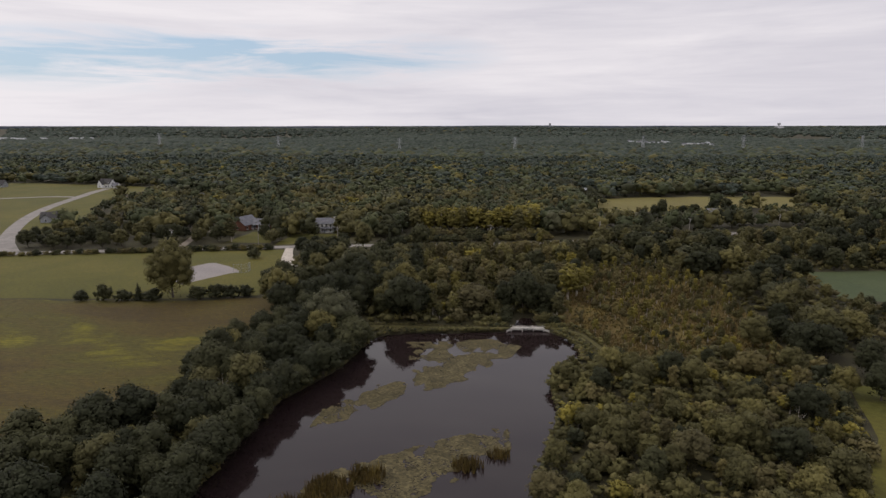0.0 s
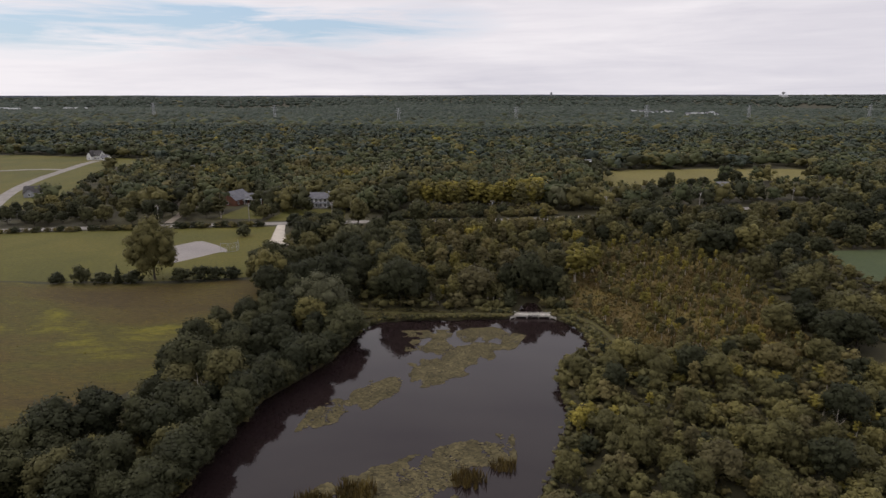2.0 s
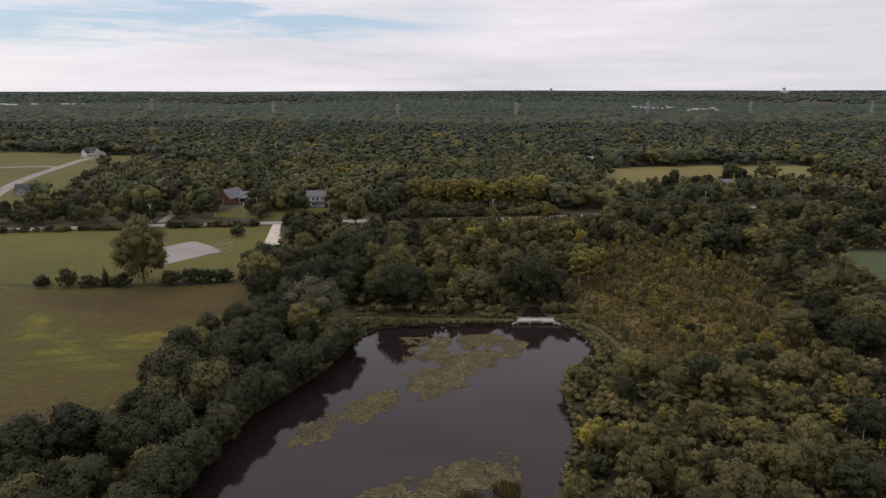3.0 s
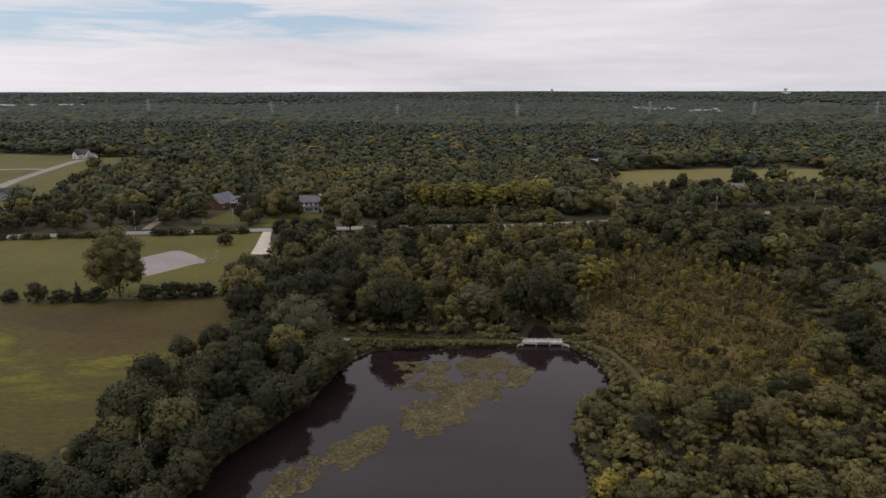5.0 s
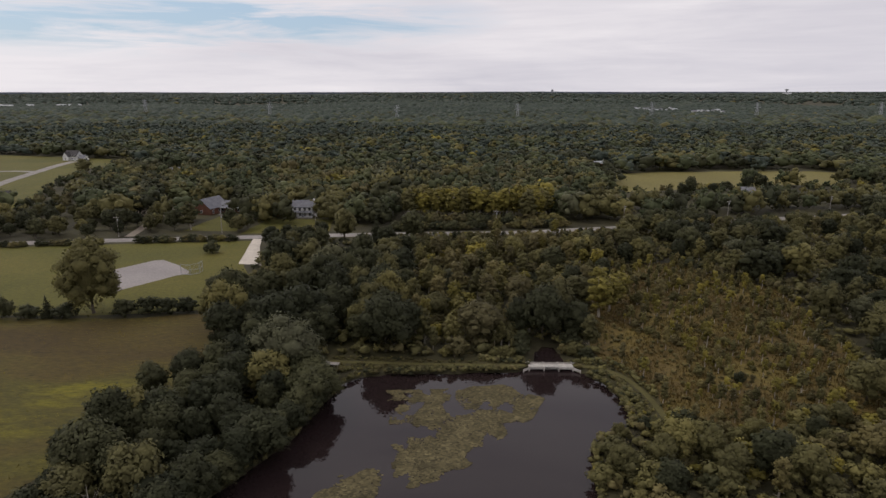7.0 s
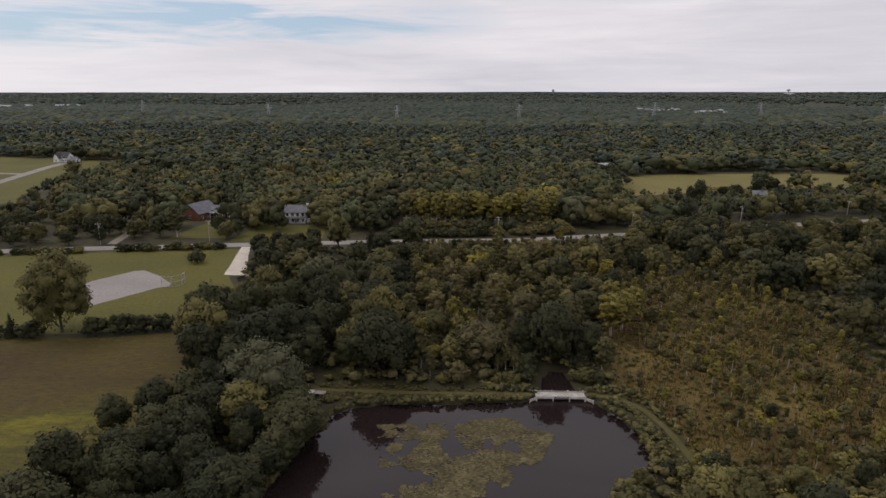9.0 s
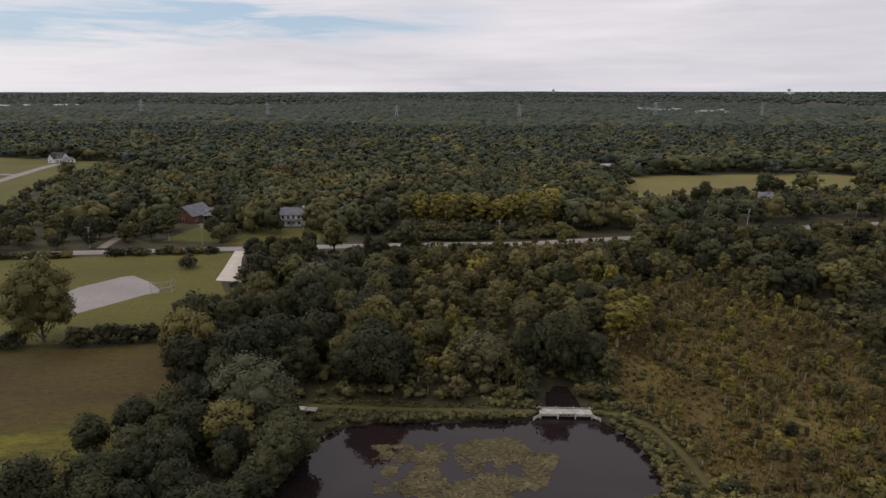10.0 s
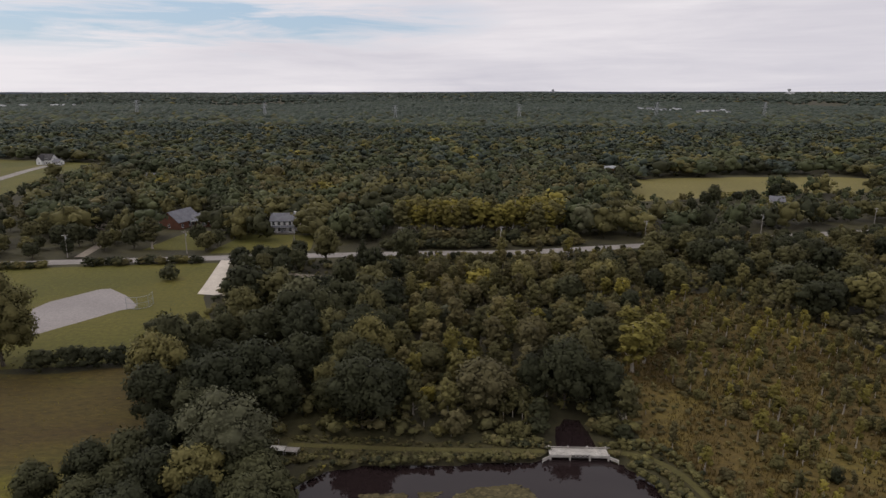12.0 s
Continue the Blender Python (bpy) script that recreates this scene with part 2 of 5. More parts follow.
def box(bm, lo, hi, m=None, bevel=0.0):
    """Adds a box from corner lo to corner hi to bm."""
    lo, hi = Vector(lo), Vector(hi)
    geom = bmesh.ops.create_cube(bm, size=1.0, matrix=Matrix.Translation((lo + hi) / 2) @ Matrix.Diagonal((*(hi - lo), 1)))
    if bevel:
        edges = list({e for v in geom["verts"] for e in v.link_edges})
        geom = bmesh.ops.bevel(bm, geom=edges, offset=bevel, segments=1, affect="EDGES")
    if m is not None:
        bmesh.ops.transform(bm, matrix=m, verts=geom["verts"])
    return bm


def beam(bm, a, b, w, d=None):
    """A squared beam from a to b."""
    a, b = Vector(a), Vector(b)
    d = d or w
    m = look(a, b)
    ln = (b - a).length
    return box(bm, (-w / 2, -d / 2, -ln), (w / 2, d / 2, 0), m)


def inside(poly, x, y):
    """Which of the points (x, y) lie in the polygon."""
    x, y = np.asarray(x, float), np.asarray(y, float)
    res = np.zeros(x.shape, bool)
    n = len(poly)
    for i in range(n):
        (x1, y1), (x2, y2) = poly[i], poly[(i + 1) % n]
        cross = ((y1 > y) != (y2 > y)) & (x < (x2 - x1) * (y - y1) / ((y2 - y1) or 1e-9) + x1)
        res ^= cross
    return res


def ragged(poly, step=3.0, amp=1.0, freq=0.12):
    """A polygon's outline in short steps, pushed about by noise."""
    out = []
    n = len(poly)
    for i in range(n):
        a, b = Vector(poly[i]), Vector(poly[(i + 1) % n])
        k = max(1, int((b - a).length / step))
        for j in range(k):
            p = a.lerp(b, j / k)
            q = noise.noise_vector(Vector((p.x * freq, p.y * freq, 3.1)))
            w = noise.noise_vector(Vector((p.x * freq * 4, p.y * freq * 4, 7.1)))
            out.append((p.x + amp * (q.x + 0.4 * w.x), p.y + amp * (q.y + 0.4 * w.y)))
    return out


def rounded(poly, times=2):
    """Corner cutting."""
    for _ in range(times):
        nxt = []
        for i in range(len(poly)):
            a, b = Vector(poly[i]), Vector(poly[(i + 1) % len(poly)])
            nxt += [tuple(a.lerp(b, 0.25)), tuple(a.lerp(b, 0.75))]
        poly = nxt
    return poly


def sheet(name, poly, z, material, label, category, thick=0.0):
    """A flat piece of ground cover with the given outline."""
    bm = bmesh.new()
    f = bm.faces.new([bm.verts.new((x, y, z)) for x, y in poly])
    f.normal_update()
    if f.normal.z < 0:
        f.normal_flip()
    if thick:
        r = bmesh.ops.extrude_face_region(bm, geom=[f])
        bmesh.ops.translate(bm, verts=[g for g in r["geom"] if isinstance(g, bmesh.types.BMVert)], vec=(0, 0, thick))
    bmesh.ops.triangulate(bm, faces=[q for q in bm.faces if len(q.verts) > 4])
    bmesh.ops.recalc_face_normals(bm, faces=bm.faces)
    return tagged(new(name, bm_mesh(name, bm, material)), label, category, kind="structure")


def ribbon(name, line, width, z, material, label, category, crown=0.05):
    """A road or path along a line, smoothed, slightly higher in its middle."""
    pts = [Vector(p) for p in line]
    for _ in range(2):
        pts = [pts[0]] + [q for a, b in zip(pts, pts[1:]) for q in (a.lerp(b, 0.25), a.lerp(b, 0.75))] + [pts[-1]]
    bm = bmesh.new()
    rows = []
    for i, p in enumerate(pts):
        d = (pts[min(i + 1, len(pts) - 1)] - pts[max(i - 1, 0)]).normalized()
        s = Vector((-d.y, d.x))
        row = []
        for k, h in ((-0.5, -0.1), (-0.49, 0.0), (0.0, crown), (0.49, 0.0), (0.5, -0.1)):
            q = p + s * width * k * (1 + 0.06 * noise.noise(Vector((p.x * 0.1, p.y * 0.1, k))))
            row.append(bm.verts.new((q.x, q.y, z + h)))
        rows.append(row)
    for a, b in zip(rows, rows[1:]):
        for k in range(4):
            bm.faces.new((a[k], a[k + 1], b[k + 1], b[k]))
    bmesh.ops.recalc_face_normals(bm, faces=bm.faces)
    return tagged(new(name, bm_mesh(name, bm, material)), label, category, kind="structure")


# ---- the plan of the ground ----
WATER_Z = -0.5
POND = [(-28, 173), (-22, 178.6), (-4, 180.2), (12, 181.2), (14.6, 184), (15.4, 190), (18, 198), (22, 198), (22, 190), (22.8, 184), (25.5, 181.6), (29.5, 176), (32, 168), (31, 158), (26, 155), (22, 150), (21, 137),
        (20.5, 123), (16, 110), (12, 96), (10, 82), (4, 70), (-20, 62), (-43, 70), (-46.5, 92), (-45, 104), (-44, 116), (-42.6, 130),
        (-38.7, 137), (-34, 147), (-31.2, 156), (-29.5, 164)]
POND_EDGE = ragged(rounded(POND, 1), 1.5, 0.7, 0.25)
MEADOW = [(-420, 209), (-300, 207), (-165, 207), (-145, 208), (-104, 208), (-71, 215), (-53, 176), (-64, 150), (-78, 118), (-92, 90), (-120, 40), (-420, 40)]
LAWN = [(-420, 212), (-165, 209), (-104, 211), (-76, 217), (-66, 235), (-80, 262), (-91, 301), (-141, 293), (-217, 281), (-420, 268)]
INFIELD = [(-111, 231), (-119.5, 239), (-124.5, 250), (-124, 256), (-116, 268.5), (-113, 269.5), (-104.5, 263), (-96.5, 254.5), (-96, 252), (-99, 250)]
MARSH = [(30, 186), (36, 176), (38, 160), (48, 150), (62, 162), (86, 156), (92, 200), (98, 242), (72, 273), (50, 267), (38, 236), (32, 215)]
CROP = [(141, 262), (190, 268), (300, 280), (300, 220), (160, 214), (134, 222)]
GLADE = [(92, 145), (88, 134), (82, 118), (68, 98), (60, 80), (92, 80), (125, 120), (110, 142)]
HAY = [(92, 436), (100, 520), (140, 535), (220, 545), (270, 545), (285, 535), (262, 500), (243, 474), (200, 470), (146, 452)]
ROAD = [(-430, 248), (-330, 266), (-224, 285), (-168, 296), (-130, 302), (-90, 308), (-47, 314), (-12, 318), (20, 320), (42, 326), (65, 332), (105, 343), (141, 355), (186, 366), (260, 386), (400, 420)]
DRIVE = [(-80, 263), (-83, 274), (-86.5, 288), (-90, 305)]
DRIVE_SLAB = [(-83.4, 265.4), (-74.4, 264.0), (-79.5, 278), (-84, 291), (-87.4, 304), (-91.2, 304), (-88.6, 291), (-86, 279)]
ESTATE = [(-251, 322), (-238, 352), (-252, 400), (-286, 470), (-305, 535), (-300, 590), (-330, 612), (-450, 640), (-640, 640), (-640, 330), (-400, 318)]
DRIVE_FRONT = [(-88, 276), (-74, 263), (-56, 225), (-44, 200), (-60, 200), (-72, 232), (-86, 262)]
HOUSE_FRONT = [(-92, 312), (-62, 316), (-50, 262), (-74, 262)]
PARK_FRONT = [(-62, 290), (-48, 290), (-38, 245), (-50, 245)]
SEDGE_PATCH = [(33, 190), (37, 184), (46, 172), (51, 178), (47, 196), (43, 210), (36, 212)]
CROP_FRONT = [(104, 172), (152, 186), (135, 222), (142, 258), (120, 240)]
ESTATE_FRONT = [(-232, 340), (-200, 345), (-236, 440), (-270, 530), (-290, 590), (-305, 590), (-286, 470), (-240, 380)]
ESTATE_ROAD = [(-222, 288), (-251, 322), (-289, 389), (-315, 450), (-333, 517), (-345, 560), (-350, 590)]
ESTATE_LANE = [(-333, 517), (-357, 523), (-391, 505), (-450, 480), (-560, 470)]
DYKE = [(-32, 183.8), (-13, 183.2), (2, 183.4), (13, 183.6)]
TRAIL = [(24, 184), (30.5, 182.5), (34.5, 178), (37, 170), (38, 160)]
HOUSES = [(-31, 181, 9, 9), (-154, 368, 20, 24), (-82, 354, 19, 46), (-129, 364, 32, 40), (-46, 362, 13, 4), (105, 562, 24, 56), (-218, 502, 16, 30), (-266, 388, 18, 30), (-355, 602, 26, 30),
          (-341, 596, 14, 20), (166, 428, 9, 2), (-56, 283, 9, 10), (-468, 600, 18, 20)]
HAY_FRONT = [(72, 385), (110, 372), (250, 410), (275, 480), (243, 474), (146, 452), (92, 436)]


def seg_dist(line, x, y):
    """Distance of points from a line."""
    best = np.full(np.shape(x), 1e9)
    for (ax, ay), (bx, by) in zip(line, line[1:]):
        dx, dy = bx - ax, by - ay
        t = np.clip(((x - ax) * dx + (y - ay) * dy) / (dx * dx + dy * dy), 0, 1)
        best = np.minimum(best, np.hypot(x - ax - t * dx, y - ay - t * dy))
    return best


def low_limit(x, y):
    """How tall a plant may be where the road and the fields behind stay in sight over it."""
    x, y = np.asarray(x, float), np.asarray(y, float)
    road_y = np.interp(x, [p[0] for p in ROAD], [p[1] for p in ROAD])
    gap = road_y - y
    lim = np.where((x > -48) & (x < 62) & (gap > 0) & (np.sin(x * 0.9) * np.sin(x * 0.37 + 1) < 0.62), 1.6 + 0.185 * gap, 99.0)
    lim = np.where((x > 110) & (x < 190) & (gap > 0) & (gap < 40), 5.0 + 0.12 * gap, lim)
    lim = np.where(inside(DRIVE_FRONT, x, y), 1.5 + 0.2 * (263 - y), lim)
    lim = np.where(inside(HOUSE_FRONT, x, y), np.minimum(lim, 9.0), lim)
    lim = np.where(inside(PARK_FRONT, x, y), np.minimum(lim, 1.0 + 0.3 * np.maximum(285 - y, 0)), lim)
    lim = np.where(inside(CROP_FRONT, x, y), 5.5, lim)
    lim = np.where(inside(ESTATE_FRONT, x, y), 6.5, lim)
    return np.where(inside(HAY_FRONT, x, y), 5.5, lim)


def smooth(a, b, v):
    t = np.clip((v - a) / (b - a), 0, 1)
    return t * t * (3 - 2 * t)


def ground_z(x, y):
    """Height of the land: flat round the pond, rolling and rising towards the horizon."""
    x, y = np.asarray(x, float), np.asarray(y, float)
    far = smooth(700, 1500, y)
    roll = far * (5 * np.sin(x / 410 + 1.3) * np.sin(y / 330 + 0.4) + 3 * np.sin(x / 170 + y / 260))
    rise = 31 * smooth(1900, 4750, y) + smooth(3800, 4750, y) * (x / 1100 + 1.5 * np.sin(x / 390 + 2.6))
    return roll + rise


def build_ground():
    ax = np.concatenate([np.linspace(-4950, -700, 24)[:-1], np.linspace(-700, -160, 30)[:-1], np.linspace(-160, -54, 30)[:-1],
                         np.arange(-54, 44, 1.8), np.linspace(44, 160, 30), np.linspace(160, 700, 30)[1:], np.linspace(700, 4950, 24)[1:]])
    ay = np.concatenate([np.linspace(-2500, 0, 12)[:-1], np.linspace(0, 56, 14)[:-1], np.arange(56, 190, 1.8), np.linspace(190, 700, 60), np.linspace(700, 4950, 70)[1:]])
    X, Y = np.meshgrid(ax, ay)
    Z = ground_z(X, Y)
    wet = inside(POND_EDGE, X, Y)
    d = seg_dist(POND + [POND[0]], X, Y)
    Z = np.where(wet, -0.45 - np.minimum(d, 4) * 0.4, Z)
    idx = np.arange(X.size).reshape(X.shape)
    quads = np.stack([idx[:-1, :-1], idx[:-1, 1:], idx[1:, 1:], idx[1:, :-1]], -1).reshape(-1, 4)
    me = np_mesh("ground", np.stack([X, Y, Z], -1).reshape(-1, 3), [quads], [FLOOR_MAT])
    tagged(new("ground", me), "dark woodland floor of leaf litter and rough grass", "ground", kind="structure")


build_ground()
sheet("water", POND_EDGE, WATER_Z, WATER, "still dark pond water mirroring the cloudy sky", "pond")
BANK_WEST = [(-35, 176), (-27, 179.4), (-4, 180.8), (12, 181.8), (14.2, 184), (14.8, 187), (14, 186.2), (-8, 185.6), (-20, 187), (-34, 187)]
BANK_EAST = [(23.2, 184.6), (26, 182.4), (31, 178), (34, 168), (33, 158), (38, 158), (39, 171), (36, 181), (32, 186.5), (22.6, 187)]
sheet("meadow", ragged(MEADOW, 4, 2.0, 0.06), 0.04, MEADOW_MAT, "unmown meadow of tan and yellow-green tall grass", "meadow")
sheet("lawn", ragged(LAWN, 4, 0.8, 0.06), 0.06, LAWN_MAT, "mown olive-green grass of a playing field", "lawn")
sheet("infield", ragged(INFIELD, 2, 0.2, 0.3), 0.07, INFIELD_MAT, "grey gravel infield of a ball diamond", "ball field", 0.03)
sheet("marsh", ragged(MARSH, 3, 2.0, 0.1), 0.02, MARSH_MAT, "brown and ochre sedge of a marsh", "marsh")
sheet("crop_field", ragged(CROP, 4, 0.5), 0.03, CROP_MAT, "dull green crop field between woods", "field")
sheet("glade", ragged(GLADE, 4, 1.0), 0.03, LAWN_MAT, "strip of green mown grass between trees", "lawn")
sheet("hay_field", ragged(HAY, 5, 1.5), 0.03, FIELD_MAT, "pale yellow-green hay field among woods", "field")
sheet("estate_lawn", ragged(ESTATE, 6, 2.0, 0.04), 0.03, LAWN_MAT, "wide green lawns round new houses", "lawn")
sheet("house_lawn", ragged([(-100, 313), (-62, 320), (-66, 346), (-98, 346)], 3, 1), 0.03, LAWN_MAT, "front lawn of a white house", "lawn")
sheet("brick_house_lawn", ragged([(-128, 318), (-104, 318), (-106, 352), (-124, 352)], 3, 1), 0.05, LAWN_MAT, "front lawn of a brick house", "lawn")
sheet("building_yard", ragged([(-172, 352), (-140, 350), (-138, 372), (-150, 392), (-176, 384)], 2, 2), 0.03, DIRT, "bare dirt yard with rubble beside a brick house", "yard")
sheet("car_park", ragged([(-62, 277), (-50, 278), (-50, 287), (-61, 289)], 3, 0.4), 0.03, DIRT, "small gravel parking place among trees", "parking place")
sheet("bank_west", ragged(BANK_WEST, 2, 0.3, 0.2), 0.05, BANK_MAT, "grassy embankment between the dock and the footbridge", "bank")
sheet("bank_east", ragged(BANK_EAST, 2, 0.3, 0.2), 0.05, BANK_MAT, "grassy embankment curving from the footbridge to the marsh", "bank")
ribbon("road", ROAD, 6.6, 0.10, ROAD_MAT, "pale worn asphalt country road", "road")
sheet("driveway", DRIVE_SLAB, 0.03, CONCRETE, "pale concrete driveway widening away from the road", "driveway", 0.1)
ribbon("estate_road", ESTATE_ROAD, 8.0, 0.10, ROAD_MAT, "curving pale road of a housing estate", "road")
ribbon("estate_lane", ESTATE_LANE, 6.0, 0.14, ROAD_MAT, "pale side road past lawns", "road")
ribbon("house_track", [(-146, 306), (-150, 330), (-158, 356)], 4.0, 0.08, DIRT, "dirt track to a building yard", "track")
ribbon("trail", TRAIL, 1.3, 0.09, PATH_MAT, "narrow mown grass path along the bank", "path", 0.01)
ribbon("dyke_path", DYKE, 1.3, 0.09, PATH_MAT, "mown grass path on the embankment", "path", 0.01)

# ---- plants ----


def ico(sub):
    bm = bmesh.new()
    bmesh.ops.create_icosphere(bm, subdivisions=sub, radius=1.0)
    v = np.array([p.co[:] for p in bm.verts])
    f = np.array([[q.index for q in g.verts] for g in bm.faces])
    bm.free()
    return v, f


ICO1, ICO2 = ico(1), ico(2)


def unit(v):
    return v / np.maximum(np.linalg.norm(v, axis=-1, keepdims=True), 1e-9)


def cards(rng, lobes, count, size, up=0.25, lean=0.45):
    """Ragged leaf clumps on the skin of ellipsoid lobes (x, y, z, radius, height)."""
    area = lobes[:, 3] ** 2
    got, nrm = [], []
    need = count
    while need > 0:
        k = rng.choice(len(lobes), need * 2, p=area / area.sum())
        d = unit(rng.normal(size=(need * 2, 3)) + (0, 0, up))
        r = lobes[k]
        p = r[:, :3] + d * np.stack([r[:, 3], r[:, 3], r[:, 4]], 1) * np.where(rng.uniform(0, 1, (need * 2, 1)) < 0.3, rng.uniform(1.1, 1.5, (need * 2, 1)), rng.uniform(0.82, 1.15, (need * 2, 1)))
        deep = np.zeros(len(p), bool)
        for q in lobes:
            deep |= (((p - q[:3]) / np.array((q[3], q[3], q[4]))) ** 2).sum(1) < 0.6
        keep = ~deep
        got.append(p[keep][:need])
        nrm.append(d[keep][:need])
        need -= len(got[-1])
    p, d = np.concatenate(got), np.concatenate(nrm)
    nn = unit(d + rng.normal(size=d.shape) * lean + (0, 0, 0.45))
    a = unit(np.cross(nn, rng.normal(size=nn.shape)))
    b = np.cross(nn, a)
    s = size * rng.uniform(0.55, 1.35, (len(p), 1))
    j = lambda: rng.uniform(0.65, 1.25, (len(p), 1))
    v = np.stack([p + a * s * j(), p + b * s * 0.7 * j() - nn * s * 0.25, p - a * s * j(), p - b * s * 0.7 * j() - nn * s * 0.25], 1).reshape(-1, 3)
    f = np.arange(len(v)).reshape(-1, 4)
    reach = np.abs(lobes[:, :3] - lobes[:, :3].mean(0)).max(0) + lobes[:, 3].mean()
    soft = unit(d * 0.42 + unit((p - lobes[:, :3].mean(0)) / reach) * 0.36 + nn * 0.22)
    return v, f, np.repeat(soft, 4, axis=0)


def cores(rng, lobes, base, scale=0.8, rough=0.16):
    vs, fs, ns, o = [], [], [], 0
    for x, y, z, r, h in lobes:
        v = base[0] * (1 + rng.normal(size=(len(base[0]), 1)) * rough) * (r * scale, r * scale, h * scale) + (x, y, z)
        vs.append(v)
        fs.append(base[1] + o)
        ns.append(base[0])
        o += len(v)
    return np.concatenate(vs), np.concatenate(fs), np.concatenate(ns)


def tube(bm, pts, radii, sides=6):
    rings = []
    for i, p in enumerate(pts):
        d = (Vector(pts[min(i + 1, len(pts) - 1)]) - Vector(pts[max(i - 1, 0)])).normalized()
        s = d.orthogonal().normalized()
        t = d.cross(s)
        rings.append([bm.verts.new(Vector(p) + (s * math.cos(2 * math.pi * k / sides) + t * math.sin(2 * math.pi * k / sides)) * radii[i]) for k in range(sides)])
    for a, b in zip(rings, rings[1:]):
        for k in range(sides):
            bm.faces.new((a[k], a[(k + 1) % sides], b[(k + 1) % sides], b[k]))
    bm.faces.new(rings[-1])
    return bm


def limbs(rng, height, r0, count, start, reach, rise, twigs=0):
    """A tapered trunk with limbs, and twigs where it is bare."""
    bm = bmesh.new()
    bend = rng.normal(size=2) * height * 0.03
    line = [(bend[0] * t * t, bend[1] * math.sin(3 * t), height * t) for t in (0, 0.05, 0.25, 0.5, 0.75, 1.0)]
    tube(bm, line, [r0 * 1.5, r0 * 1.05, r0 * 0.85, r0 * 0.62, r0 * 0.35, r0 * 0.08], 5)
    for _ in range(count):
        t = rng.uniform(start, 0.85)
        a = rng.uniform(0, 2 * math.pi)
        o = Vector((bend[0] * t * t, bend[1] * math.sin(3 * t), height * t))
        ln = reach * rng.uniform(0.6, 1.1) * (1.15 - t * 0.6)
        d = Vector((math.cos(a), math.sin(a), rise * rng.uniform(0.6, 1.4))).normalized()
        mid, end = o + d * ln * 0.5, o + d * ln + Vector((0, 0, ln * 0.12))
        r = r0 * 0.42 * (1.1 - t)
        tube(bm, [o, mid, end], [r, r * 0.65, r * 0.15], 4)
        for _k in range(twigs):
            s = rng.uniform(0.35, 0.9)
            q = o.lerp(end, s)
            e = q + Vector(rng.normal(size=3) + (0, 0, 0.6)).normalized() * ln * rng.uniform(0.2, 0.4)
            tube(bm, [q, e], [r * 0.35, r * 0.08], 4)
    return bm


def crown_lobes(rng, shape, height):
    """A domed crown as a body with smaller domes over it: shape is (foot, top, spread, count, dome size, body), all but the count as parts of the height or spread."""
    z0, z1, spread, count, size, body = shape
    mid, half, rad = height * (z0 + z1) / 2, height * (z1 - z0) / 2, height * spread
    sx, sy = rng.uniform(0.86, 1.14, 2)
    out = [(0, 0, mid, rad * body, half * (body + 0.08))] if body else []
    for k in range(count):
        u = -0.62 + 1.56 * (k + 0.5) / count + rng.uniform(-0.06, 0.06)
        a = k * 2.4 + rng.uniform(-0.45, 0.45)
        c = math.sqrt(max(0.0, 1 - u * u))
        q = rng.uniform(0.58, 1.0) if body else rng.uniform(0.2, 0.95)
        r = height * size * rng.uniform(0.55, 1.5)
        out.append((rad * c * q * sx * math.cos(a), rad * c * q * sy * math.sin(a), mid + half * u * rng.uniform(0.7, 0.98), r, r * rng.uniform(0.75, 0.95)))
    return np.array(out)


SHAPES = {
    "round": (0.08, 0.95, 0.30, 26, 0.100, 0.74),
    "wide": (0.10, 0.93, 0.37, 30, 0.098, 0.74),
    "tall": (0.10, 0.97, 0.145, 20, 0.055, 0.6),
    "open": (0.18, 0.96, 0.17, 16, 0.055, 0.0),
    "shrub": (0.0, 0.86, 0.48, 14, 0.16, 0.72),
    "great": (0.0, 0.97, 0.35, 48, 0.085, 0.66),
    "weeping": (0.06, 0.94, 0.40, 24, 0.13, 0.76),
}


SOFT = {}


def crown_mesh(rng, lobes, n_cards, size, leaf, up=0.25, lean=0.45, scale=0.84):
    """Leaf clumps round inner masses, shaded along the domes of the crown."""
    v1, f1, n1 = cards(rng, lobes, n_cards, size, up, lean)
    v2, f2, n2 = cores(rng, lobes, ICO1, scale)
    nrm = np.concatenate([n1, n2])
    me = np_mesh("crown", np.concatenate([v1, v2]), [f1, f2 + len(v1)], [leaf], None, None, nrm)
    SOFT[me.name] = nrm
    return me


def tree(name, label, category, group, seed, height, shape, leaf, bark, n_cards, size, trunk=True):
    """A tree: a tapered trunk with limbs, and a crown of leaf clumps with gaps."""
    rng = np.random.default_rng(seed)
    ob = tagged(new(name), label, category, group)
    lobes = crown_lobes(rng, SHAPES[shape], height)
    if trunk:
        part("trunk", limbs(rng, height * 0.9, height * 0.017 + 0.03, 6, SHAPES[shape][0] * 0.8, height * SHAPES[shape][2] * 1.2, 0.7), bark, ob)
    c = new("crown", crown_mesh(rng, lobes, n_cards, size, leaf))
    c.parent = ob
    return ob


